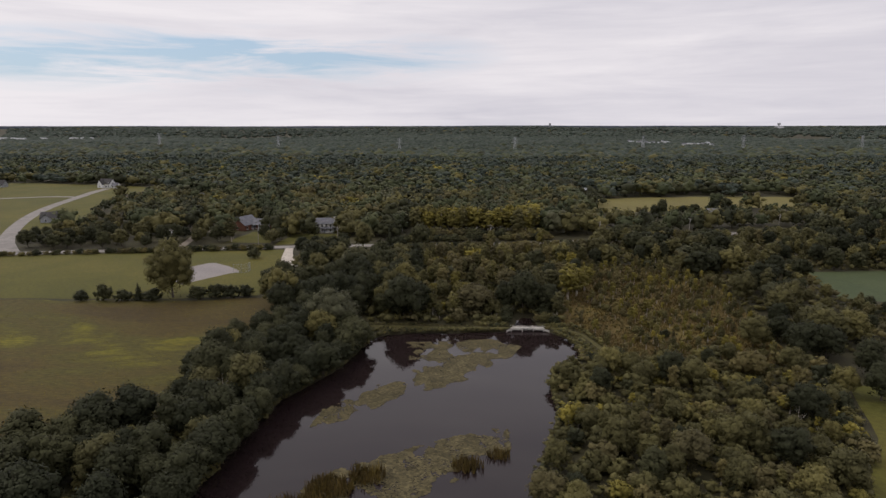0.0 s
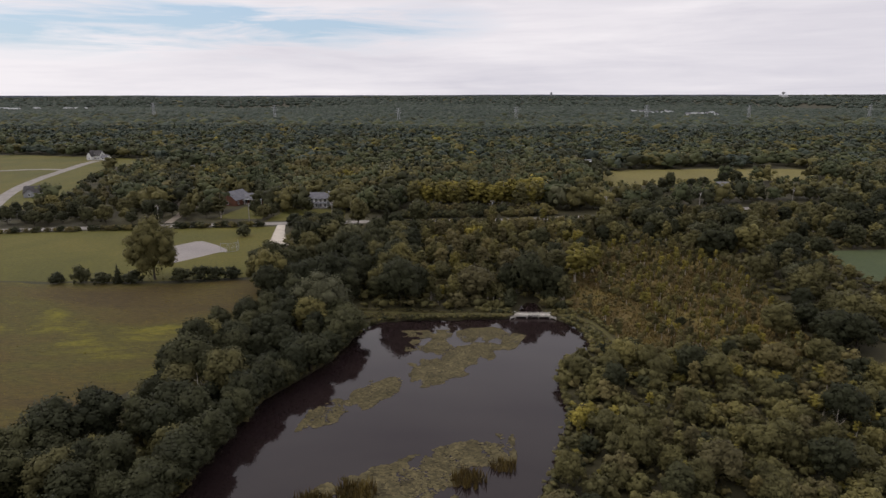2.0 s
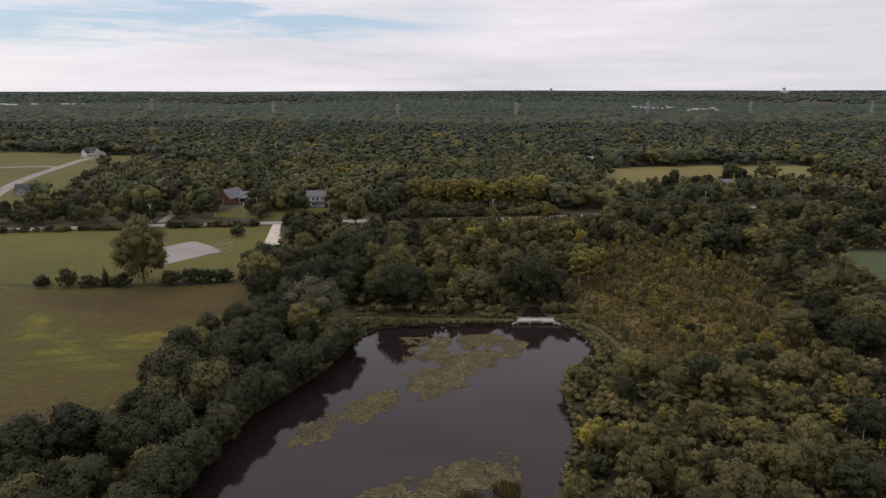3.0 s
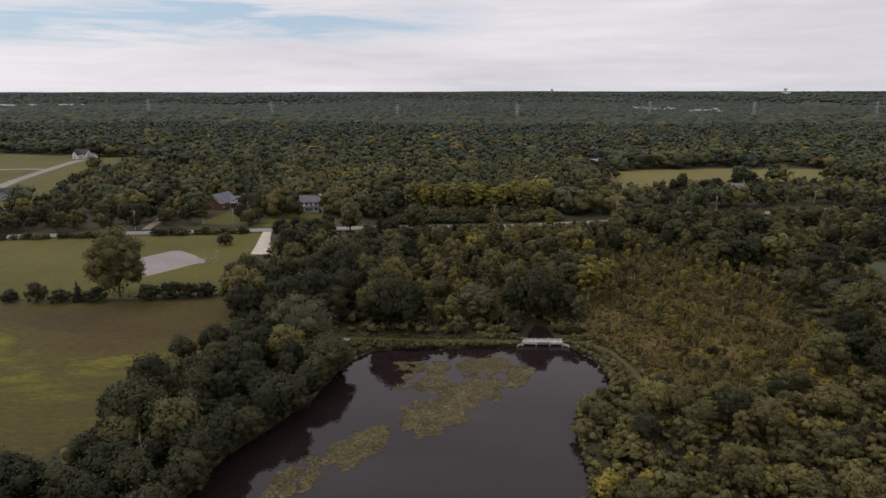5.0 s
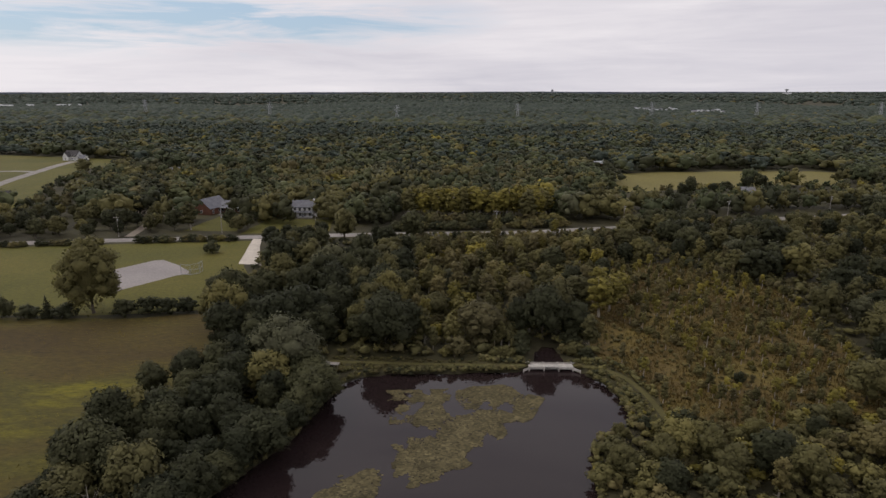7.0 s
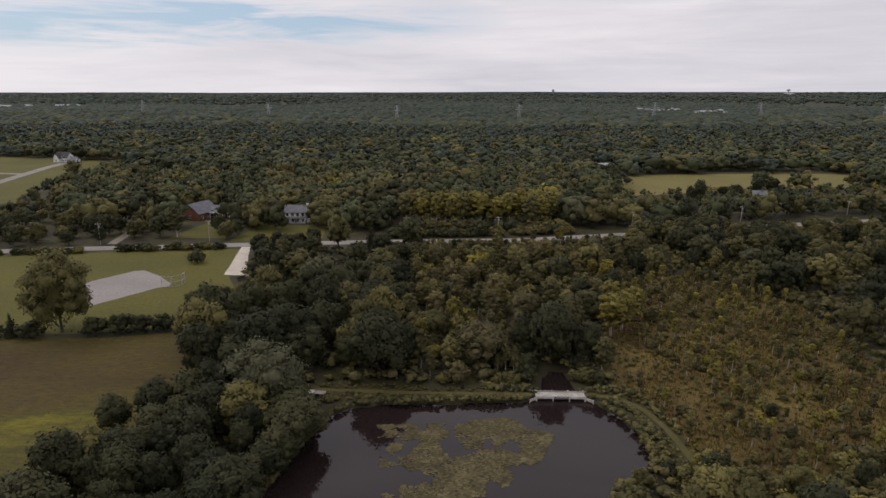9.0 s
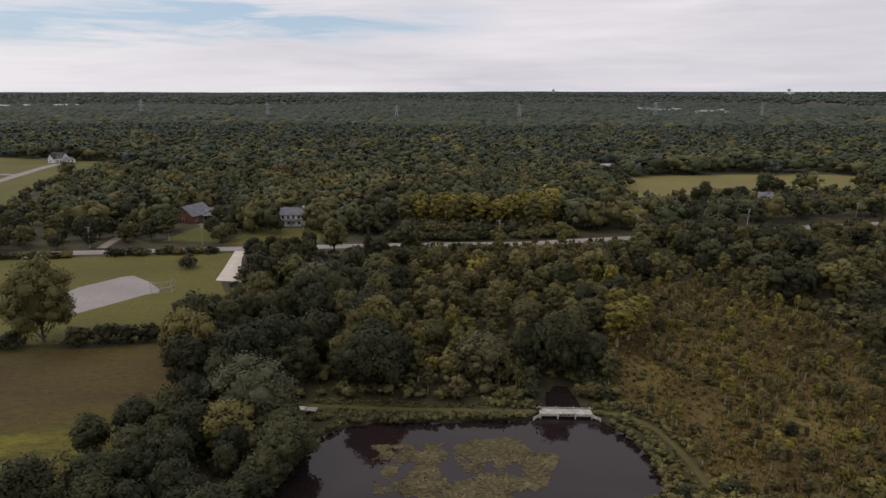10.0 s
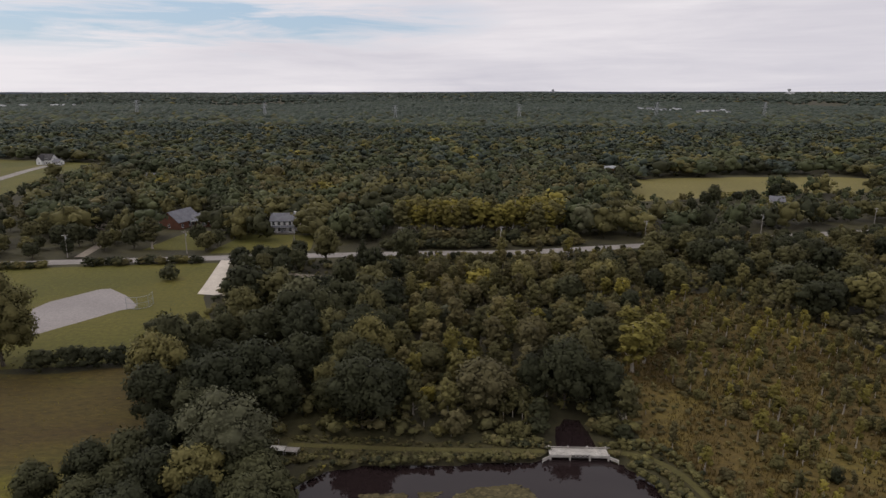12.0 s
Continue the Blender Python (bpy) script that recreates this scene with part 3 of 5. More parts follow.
def spruce(name, label, seed, height, leaf):
    rng = np.random.default_rng(seed)
    ob = tagged(new(name), label, "conifer tree", "conifers among the broadleaf trees")
    part("trunk", limbs(rng, height * 0.97, height * 0.016, 6, 0.2, height * 0.15, 0.0), BARK, ob)
    lob = []
    for k in range(9):
        t = k / 8
        r = height * 0.20 * (1 - t) + 0.25
        lob.append((rng.normal() * 0.12, rng.normal() * 0.12, height * (0.12 + 0.84 * t), r, height * 0.075))
    c = new("crown", crown_mesh(rng, np.array(lob), 900, 0.34, leaf, -0.1, 0.5, 0.7))
    c.parent = ob
    return ob


def snag(seed, height):
    rng = np.random.default_rng(seed)
    ob = tagged(new("dead_tree"), "bare pale grey dead tree with broken limbs", "dead tree", "dead trees by the pond")
    part("trunk", limbs(rng, height, height * 0.02, 11, 0.25, height * 0.38, 0.9, 3), PALE_BARK, ob)
    return ob


PROTO = {}


def make_prototypes():
    g = {"tree": "broadleaf trees of the woods", "sap": "saplings and thin trees", "shrub": "shrubs round the pond"}
    for k, (shape, leaf) in enumerate((("round", "dark"), ("wide", "dark"), ("round", "olive"), ("wide", "olive"), ("round", "dark"), ("wide", "brown"))):
        word = {"dark": "dark green", "olive": "olive green", "brown": "brownish olive"}[leaf]
        PROTO[shape + "_" + leaf + ("_b" if k == 4 else "")] = tree("broadleaf_tree", "full broadleaf tree with dense %s crown" % word, "tree", g["tree"], 11 + k, 11.0, shape, LEAF[leaf], BARK, 2300, 0.29)
    PROTO["round_silver"] = tree("broadleaf_tree", "broadleaf tree with pale grey-green crown", "tree", g["tree"], 29, 11.0, "round", LEAF["silver"], BARK, 2300, 0.28)
    PROTO["great"] = tree("cottonwood_tree", "very large spreading tree with olive green crown by a hedge", "tree", g["tree"], 33, 22.0, "great", LEAF["olive"], BARK, 8000, 0.34)
    PROTO["willow"] = tree("willow_tree", "big willow with silvery green rounded crown", "tree", g["tree"], 31, 13.0, "weeping", LEAF["silver"], BARK, 4200, 0.25)
    PROTO["tall_yellow"] = tree("poplar_tree", "tall slim poplar with yellowing leaves and pale trunk", "tree", "yellowing poplars along the road", 41, 15.0, "tall", LEAF["yellow"], PALE_BARK, 900, 0.36)
    PROTO["tall_olive"] = tree("poplar_tree", "tall slim poplar with olive leaves and pale trunk", "tree", "slim trees of the woods", 42, 14.0, "tall", LEAF["olive"], PALE_BARK, 900, 0.34)
    PROTO["tall_brown"] = tree("poplar_tree", "tall slim tree with thin brownish olive crown", "tree", "slim trees of the woods", 43, 13.0, "tall", LEAF["brown"], PALE_BARK, 640, 0.34)
    PROTO["sap_yellow"] = tree("sapling", "small sapling with bright yellow-green leaves", "sapling", g["sap"], 51, 5.0, "open", LEAF["yellow"], PALE_BARK, 300, 0.22)
    PROTO["sap_olive"] = tree("sapling", "small open sapling with olive leaves", "sapling", g["sap"], 52, 5.0, "open", LEAF["olive"], PALE_BARK, 300, 0.22)
    PROTO["shrub_olive"] = tree("shrub", "dense olive green shrub near the pond", "shrub", g["shrub"], 61, 3.6, "shrub", LEAF["olive"], BARK, 560, 0.225)
    PROTO["shrub_yellow"] = tree("shrub", "dense yellow-green shrub in rough sedge", "shrub", g["shrub"], 62, 3.6, "shrub", LEAF["yellow"], BARK, 560, 0.225)
    PROTO["shrub_brown"] = tree("shrub", "low brownish olive shrub", "shrub", g["shrub"], 63, 3.4, "shrub", LEAF["brown"], BARK, 560, 0.225)
    PROTO["shrub_dark"] = tree("shrub", "dense dark green rounded shrub", "shrub", g["shrub"], 64, 3.6, "shrub", LEAF["dark"], BARK, 560, 0.225)
    PROTO["spruce"] = spruce("spruce_tree", "dark pointed spruce among broadleaf trees", 71, 11.0, LEAF["dark"])
    PROTO["snag"] = snag(81, 9.0)


BASE_H = {"willow": 13.0, "great": 22.0, "tall_yellow": 15.0, "tall_olive": 14.0, "tall_brown": 13.0, "sap_yellow": 5.0, "sap_olive": 5.0, "shrub_olive": 3.6,
          "shrub_yellow": 3.6, "shrub_brown": 3.4, "shrub_dark": 3.6, "spruce": 11.0, "snag": 9.0}
used, counts, joined = {}, {}, {}
standing = []


def plant(kind, x, y, height, girth=1.0):
    """Sets a tree of that kind; the first of a kind is the one built, the rest are copies of it. Past a few hundred of a name they go into the mass."""
    s = height / BASE_H.get(kind, 11.0)
    z = float(ground_z(x, y)) - 0.05
    turn = RNG.uniform(0, 360)
    name = PROTO[kind].name.split(".")[0]
    standing.append((x, y, height * 0.3 * girth))
    behind = (y > 240 or x > 125) if name == "broadleaf_tree" else (y > 228 or x > 72) if name == "shrub" else False
    if kind in used and (behind or counts.get(name, 0) >= 290):
        joined.setdefault(kind, []).append((x, y, z, radians(turn), s * girth, s))
        return
    counts[name] = counts.get(name, 0) + 1
    m = pose(x, y, z, 0, 0, turn) @ Matrix.Diagonal((s * girth, s * girth, s, 1))
    if kind in used:
        q = PROTO[kind].scale
        copy_thing(PROTO[kind], m @ Matrix.Diagonal((1 / q[0], 1 / q[1], 1 / q[2], 1)))
    else:
        PROTO[kind].matrix_basis = m
        used[kind] = True


def read_mesh(me):
    v = np.empty(len(me.vertices) * 3, np.float32)
    me.vertices.foreach_get("co", v)
    me.calc_loop_triangles()
    f = np.empty(len(me.loop_triangles) * 3, np.int32)
    me.loop_triangles.foreach_get("vertices", f)
    return v.reshape(-1, 3), f.reshape(-1, 3)


def thinned(me):
    """Crown with fewer leaf clumps, each grown a little, for the mass behind."""
    v = np.empty(len(me.vertices) * 3, np.float32)
    me.vertices.foreach_get("co", v)
    v = v.reshape(-1, 3)
    sizes = np.array([p.loop_total for p in me.polygons])
    n4 = int((sizes == 4).sum())
    step, grow = (3, 1.5) if n4 > 1000 else (2, 1.28)
    q = v[:n4 * 4].reshape(n4, 4, 3)[::step]
    mid = q.mean(1, keepdims=True)
    q = (mid + (q - mid) * grow).reshape(-1, 3)
    f4 = np.arange(len(q)).reshape(-1, 4)
    tri = np.concatenate([f4[:, (0, 1, 2)], f4[:, (0, 2, 3)]])
    _, f = read_mesh(me)
    core = f[f.min(1) >= n4 * 4] - n4 * 4 + len(q)
    nrm = SOFT[me.name]
    soft = np.concatenate([nrm[:n4 * 4].reshape(n4, 4, 3)[::step].reshape(-1, 3), nrm[n4 * 4:]])
    return np.concatenate([q, v[n4 * 4:]]), np.concatenate([tri, core]), soft


def join_mass(name, label, prefix):
    """The plants beyond the count that one could tell apart, as one mesh."""
    V, F, S, T, N, mats, o = [], [], [], [], [], [], 0
    for kind, rows in joined.items():
        if not PROTO[kind].name.startswith(prefix):
            continue
        for child in PROTO[kind].children:
            if child.name.startswith("crown"):
                bv, bf, bn = thinned(child.data)
            else:
                bv, bf = read_mesh(child.data)
                bn = np.zeros_like(bv)
            mat = child.data.materials[0]
            if mat not in mats:
                mats.append(mat)
            for x, y, z, a, g, h in rows:
                c, s = math.cos(a), math.sin(a)
                V.append(np.stack([(bv[:, 0] * c - bv[:, 1] * s) * g + x, (bv[:, 0] * s + bv[:, 1] * c) * g + y, bv[:, 2] * h + z], 1))
                F.append(bf + o)
                S.append(np.full(len(bf), mats.index(mat)))
                T.append(np.full(len(bv), 1.0 + (x * 0.37 + y * 0.73) % 1.0))
                N.append(np.stack([bn[:, 0] * c - bn[:, 1] * s, bn[:, 0] * s + bn[:, 1] * c, bn[:, 2]], 1))
                o += len(bv)
    if V:
        me = np_mesh(name, np.concatenate(V), [np.concatenate(F)], mats, np.concatenate(S), np.concatenate(T), np.concatenate(N))
        tagged(new(name, me), label, "woods", kind="stuff")


make_prototypes()

# trees that stand out, each (kind, x, y, height, girth)
LEFT_BELT = [("round_dark", -62.5, 146.5, 12.2, 1), ("wide_dark", -64, 139, 9, 1), ("wide_dark", -58, 134, 13, 1.0), ("wide_olive", -48.5, 129.5, 12, 1.0), ("willow", -39.5, 175, 14.4, 1.05),
             ("round_dark_b", -47, 158, 10, 1.1), ("round_dark", -39.5, 150, 7.7, 1.1), ("wide_dark", -46, 166, 11, 1), ("round_dark", -54, 160, 9, 1.1), ("round_dark_b", -63.5, 164, 8.4, 1.0), ("wide_dark", -55, 150, 10, 1.1),
             ("wide_dark", -70, 107, 12, 1.1), ("round_dark", -79, 101, 11.5, 1.1), ("round_dark_b", -85, 92, 11, 1.1), ("round_dark_b", -65, 113, 11, 1.1), ("round_dark_b", -56, 101, 9.5, 1.1), ("wide_dark", -54, 119, 10, 1.1), 
             ("wide_olive", -49, 107, 8, 1.1), ("round_dark", -57, 92, 10, 1.1), ("wide_dark", -75, 90, 11, 1.1), ("round_dark", -54, 82, 11, 1), ("wide_dark", -66, 82, 12, 1.1), ("round_dark_b", -50, 176, 10, 1.0), ("wide_dark", -58, 168.5, 9.5, 1.0), ("round_dark", -52, 170, 11, 1.0)]
BEHIND_BANK = [("round_silver", -43.5, 237, 16, 1), ("wide_dark", -34, 205, 13, 1), ("round_dark", -63, 208, 16.5, 0.82), ("wide_dark", -47, 219, 14, 0.9), ("wide_olive", -52, 246, 15, 0.9), ("round_dark", -58, 222, 11, 0.9),
               ("round_dark", -37, 265, 13, 0.9), ("round_dark_b", -27, 214, 13.5, 0.9), ("wide_dark", -16, 195, 12, 1.0), ("round_dark_b", -37, 193, 11, 1.1), ("round_dark", -27, 195, 8, 1.1), ("wide_dark", 18.5, 199, 15, 0.9), ("round_olive", 22, 206, 14.5, 0.9),
               ("round_dark_b", 26, 199, 11, 0.95), ("round_dark", 13, 202, 11, 0.9), ("tall_yellow", -3.5, 213, 12.5, 0.9), ("wide_brown", 6, 202, 7.5, 1), ("round_olive", 4, 277, 9, 1.4), ("shrub_yellow", 4, 273, 8, 1.3), ("shrub_dark", 12.5, 190, 3.6, 1.1), ("shrub_dark", 13, 195, 4.2, 1), ("shrub_olive", 25, 190, 3.4, 1.1), ("shrub_dark", 24.8, 195, 4.4, 1), ("shrub_dark", 27.5, 188.6, 2.8, 1.2), ("shrub_olive", 9, 188.6, 2.8, 1.2),
               ("tall_yellow", 36, 216, 13, 1.7), ("tall_yellow", 40, 221, 12, 1.7), ("tall_yellow", 44, 228, 11, 1.6), ("tall_yellow", 39, 231, 11.5, 1.5), ("tall_olive", -125, 320, 14, 1.5)]
BY_ROAD = [("great", -105.5, 213, 22.5, 0.9), ("round_dark", -110, 328, 9, 1.1), ("wide_dark", -103, 354, 13, 1), ("round_olive", -72, 358, 12, 0.9), ("shrub_dark", -99, 280, 5.5, 1),
           ("shrub_dark", -128, 208, 6.5, 0.8), ("shrub_dark", -136, 207.5, 4, 1.1), ("spruce", -116, 209, 6.5, 1.2), ("shrub_dark", -121, 208, 4.2, 1.3), ("shrub_dark", -111, 209, 4.6, 1.3),
           ("shrub_dark", -96, 212, 5, 1.2), ("shrub_dark", -90, 213.5, 5.4, 1.1), ("shrub_dark", -85, 214, 5, 1.1), ("shrub_dark", -80, 215.5, 4.5, 1.2), ("spruce", -38, 300, 12, 1)]
RIGHT_SIDE = [("round_dark", 49, 143, 9, 1.2), ("wide_olive", 80, 169, 10, 1.1), ("wide_dark", 72, 125, 9, 1.1), ("wide_olive", 100, 197, 11, 1.1), ("round_dark", 94, 136, 10, 1.2),
              ("wide_olive", 55, 113, 8, 1), ("round_dark_b", 59, 107, 8, 1.1), ("wide_olive", 34, 107, 6, 1), ("shrub_olive", 29, 139, 5, 1.1), ("shrub_olive", 25, 148, 4, 1), ("tall_brown", 55, 225, 9, 1.3),
              ("tall_yellow", 44, 262, 9, 1.5), ("round_dark", 100, 150, 10, 1.2), ("wide_dark", 96, 162, 10, 1.1), ("wide_olive", 110, 175, 10, 1.2), ("snag", 66, 118, 7, 1), ("snag", -51.5, 123, 9.5, 1), ("snag", -55, 118, 8, 1), ("snag", 73, 153, 6, 0.8), ("snag", -31, 155, 5, 1)]
HAY_EDGE = [("round_dark", 131, 423, 12.5, 0.9), ("round_dark_b", 125, 420, 9, 1.0), ("round_dark", 113, 405, 8, 1), ("round_olive", 104, 398, 6, 1), ("round_dark", 176, 452, 9, 1.2), ("round_dark_b", 186, 456, 10, 1.2), ("wide_dark", 150, 440, 6, 1.3), ("wide_dark", 160, 446, 6.5, 1.3), ("wide_olive", 66, 372, 13, 1), ("round_olive", 76, 380, 12, 1)]
for kind, x, y, h, g in HAY_EDGE + LEFT_BELT + BEHIND_BANK + BY_ROAD + RIGHT_SIDE:
    plant(kind, x, y, h, g)
for k in range(30):
    plant("tall_yellow" if k % 4 else "tall_olive", -31 + 2.4 * k + RNG.uniform(-1.5, 1.5), (346, 353, 360)[k % 3] + RNG.uniform(-3, 3), RNG.uniform(14.5, 18), RNG.uniform(1.2, 1.7))


def free(x, y, own, pad=0.0):
    """Whether a plant of radius own may stand at (x, y)."""
    for sx, sy, sr in standing:
        if (x - sx) ** 2 + (y - sy) ** 2 < ((own + sr) * 0.82 + pad) ** 2:
            return False
    return True


POPLARS = [(-36, 328), (46, 334), (46, 366), (-36, 362)]
CLEAR = [POND, MEADOW, LAWN, CROP, GLADE, HAY, ESTATE, BANK_WEST, BANK_EAST, POPLARS]
LANES = [(ROAD, 5.0), (DRIVE, 4.5), (TRAIL, 1.4), (ESTATE_ROAD, 7.0)]


def open_ground(x, y, marsh_too=True):
    x, y = np.asarray(x, float), np.asarray(y, float)
    bad = np.zeros(x.shape, bool)
    for p in CLEAR + ([MARSH] if marsh_too else []):
        bad |= inside(p, x, y)
    for line, d in LANES:
        bad |= seg_dist(line, x, y) < d
    for hx, hy, r, front in HOUSES:
        bad |= (np.hypot(x - hx, y - hy) < r * 0.62) | ((np.abs(x - hx * y / hy) < r * 0.42) & (y < hy) & (y > hy - front))
    return bad


def fill(area, kinds, count, hmin, hmax, marsh_too=True, pad=0.0, girth=(0.9, 1.2)):
    """Plants a stretch of the plan at random, with no two in one place."""
    xs, ys = [p[0] for p in area], [p[1] for p in area]
    names, weights = zip(*kinds)
    w = np.array(weights) / sum(weights)
    done = tries = 0
    while done < count and tries < count * 25:
        tries += 1
        x, y = RNG.uniform(min(xs), max(xs)), RNG.uniform(min(ys), max(ys))
        if not inside(area, x, y) or open_ground(x, y, marsh_too) or inside(SEDGE_PATCH, x, y):
            continue
        h, gi = min(RNG.uniform(hmin, hmax), float(low_limit(x, y))), RNG.uniform(*girth)
        if free(x, y, h * 0.3 * gi, pad):
            plant(str(RNG.choice(names, p=w)), x, y, h, gi)
            done += 1


# along the west shore, leaning out over the water
for k in range(36):
    t = k / 35 * 11
    shore = [(-45, 70), (-48, 84), (-48, 96), (-46.3, 108), (-45.2, 120), (-43.3, 131), (-39.5, 139), (-35.3, 148), (-32.6, 157), (-31.4, 163), (-32.5, 168), (-36, 173)]
    i = min(int(t), 10)
    p = Vector(shore[i]).lerp(Vector(shore[i + 1]), t - i)
    plant(str(RNG.choice(["round_dark", "wide_dark", "round_dark", "round_dark_b", "wide_dark"])), p.x + RNG.uniform(0.2, 2.0), p.y, RNG.uniform(5.5, 9.5), RNG.uniform(1.0, 1.3))
# the belt of trees between the meadow and the pond
fill([(-80, 60), (-42, 60), (-43, 130), (-31, 165), (-31, 186), (-58, 190), (-57, 172), (-62, 145), (-67, 120), (-78, 104)],
     (("round_dark", 3), ("wide_dark", 3), ("round_olive", 0.6), ("wide_olive", 0.4), ("round_dark_b", 3)), 70, 6, 11, True, -1.0, (0.85, 1.15))
# the thicket along the east bank
fill([(12, 60), (60, 75), (70, 100), (90, 140), (90, 160), (60, 168), (46, 150), (34, 156), (24, 150), (22, 123), (14, 96)],
     (("round_dark", 0.9), ("wide_olive", 2.6), ("round_olive", 2.6), ("wide_brown", 1.0), ("tall_brown", 0.8), ("tall_olive", 1.2)), 70, 4.5, 8.5, True, -0.6)
fill([(10, 50), (60, 65), (70, 100), (90, 140), (90, 170), (60, 172), (40, 160), (33, 158), (22, 152), (21, 123), (13, 96)],
     (("shrub_olive", 4), ("shrub_yellow", 0.8), ("shrub_brown", 1.6), ("shrub_dark", 0.6), ("sap_yellow", 0.8), ("sap_olive", 1.0)), 250, 2.6, 5, True, -0.7)
# the tall wood between the dock and the road
fill([(-74, 216), (-60, 190), (-34, 188), (-18, 190), (-18, 250), (-24, 312), (-50, 308), (-84, 300), (-66, 240)],
     (("round_dark", 3), ("wide_dark", 2.4), ("round_olive", 1.8), ("wide_olive", 1), ("round_dark_b", 2), ("round_silver", 0.5), ("tall_olive", 0.8)), 85, 8, 16, True, -1.3, (0.8, 1.05))
# the thin wood between the footbridge and the road
fill([(-20, 189), (36, 191), (40, 240), (52, 264), (60, 326), (20, 314), (-26, 312), (-18, 250)],
     (("tall_olive", 5.4), ("tall_brown", 3.6), ("round_olive", 1.2), ("round_dark", 0.6), ("wide_brown", 0.8), ("tall_yellow", 0.8), ("round_silver", 0.3)), 210, 6, 11, True, -0.9, (1.0, 1.45))
fill([(-22, 187), (36, 189), (40, 240), (52, 264), (58, 300), (-20, 300), (-18, 250)],
     (("shrub_olive", 3), ("shrub_dark", 0.8), ("shrub_brown", 2.4), ("shrub_yellow", 0.4), ("sap_olive", 2.6)), 170, 2.5, 5.5, True, -0.9)
# the wood east of the marsh
fill([(86, 158), (150, 190), (134, 222), (142, 262), (230, 275), (250, 376), (60, 328), (54, 266), (72, 268), (94, 240), (88, 200)],
     (("round_dark", 3), ("wide_dark", 1.6), ("round_olive", 2.6), ("wide_olive", 1.2), ("tall_olive", 1.8), ("tall_brown", 1.2), ("round_dark_b", 1.6), ("round_silver", 0.3), ("sap_yellow", 0.3)), 230, 7, 12.5, True, -1.0)
# the marsh
fill(MARSH, (("sap_yellow", 2.4), ("sap_olive", 2.0), ("tall_brown", 1.0), ("tall_olive", 0.7)), 280, 2.6, 6.5, False, -0.3, (0.8, 1.2))
fill(MARSH, (("shrub_brown", 2.6), ("shrub_yellow", 0.7), ("shrub_olive", 1.6), ("shrub_dark", 0.3)), 95, 1.2, 2.8, False, -0.2, (0.9, 1.3))
# the wood beyond the playing field
fill([(-230, 292), (-150, 303), (-100, 312), (-98, 350), (-150, 350), (-235, 350)], (("round_dark", 3), ("wide_dark", 2), ("round_olive", 2), ("wide_olive", 1)), 60, 6, 10, True, -0.6)


def hedge_line(line, count, hmin, hmax, spread):
    for k in range(count):
        t = (k + RNG.uniform(0, 1)) / count * (len(line) - 1)
        i = min(int(t), len(line) - 2)
        p = Vector(line[i]).lerp(Vector(line[i + 1]), t - i)
        plant(str(RNG.choice(["shrub_dark", "shrub_olive", "shrub_brown"])), p.x, p.y + RNG.uniform(-spread, spread), RNG.uniform(hmin, hmax), 1.2)


hedge_line([(-225, 278), (-168, 289), (-150, 292)], 40, 2.0, 3.2, 0.8)
hedge_line([(-138, 295), (-96, 301)], 17, 2.4, 3.6, 1.0)
hedge_line([(-34, 324), (0, 327), (46, 335)], 30, 2.5, 5.0, 1.2)
hedge_line([(-30, 338), (44, 342)], 26, 3.5, 6.5, 3.0)

join_mass("woodland_trees", "crowded mixed broadleaf trees on both sides of the road", ("broadleaf", "cottonwood", "poplar", "sapling", "willow"))
join_mass("thicket_shrubs", "crowded olive and yellowish shrubs of the thicket and marsh", ("shrub",))

# ---- woods as a mass ----


def stand_mesh(base_v, base_n, polys, at, size):
    """Many turned and scaled copies of a small plant. at: (n, 3), size: (n, 2) girth and height. Trees of one stand share their tint."""
    n, k = len(at), len(base_v)
    a = RNG.uniform(0, 2 * math.pi, n)
    c, s = np.cos(a)[:, None], np.sin(a)[:, None]
    x = (base_v[None, :, 0] * c - base_v[None, :, 1] * s) * size[:, :1] + at[:, :1]
    y = (base_v[None, :, 0] * s + base_v[None, :, 1] * c) * size[:, :1] + at[:, 1:2]
    z = base_v[None, :, 2] * size[:, 1:] + at[:, 2:]
    v = np.stack([x, y, z], -1).reshape(-1, 3)
    nrm = np.stack([base_n[None, :, 0] * c - base_n[None, :, 1] * s, base_n[None, :, 0] * s + base_n[None, :, 1] * c, np.repeat(base_n[None, :, 2], n, 0)], -1).reshape(-1, 3)
    out = [(p[None] + (np.arange(n) * k)[:, None, None]).reshape(-1, p.shape[1]) for p in polys]
    far = np.clip(at[:, 1] / 900, 0.35, 2.0)
    tint = 1.0 + np.clip(0.5 + 0.2 * patchy(at[:, 0] / far, at[:, 1] / far, 0.021, 2.2) + RNG.uniform(-0.3, 0.3, n), 0.0, 0.999)
    return v, out, np.repeat(tint, k), nrm


def unit_tree(seed, lobes_n, n_cards, size, base, tall=False, scale=0.82):
    """A small plant of height 1 and spread about 0.8, for the woods farther off."""
    rng = np.random.default_rng(seed)
    lob = crown_lobes(rng, (0.12, 0.94, 0.20 if tall else 0.40, lobes_n, 0.15, 0.8), 1.0)
    if lobes_n == 1:
        lob = np.array([(0, 0, 0.52, 0.44, 0.46)])
    v2, f2, n2 = cores(rng, lob, base, scale, 0.12)
    if n_cards:
        v1, f1, n1 = cards(rng, lob, n_cards, size)
        return np.concatenate([v1, v2]), [f1, f2 + len(v1)], np.concatenate([n1, n2])
    return v2, [f2], n2


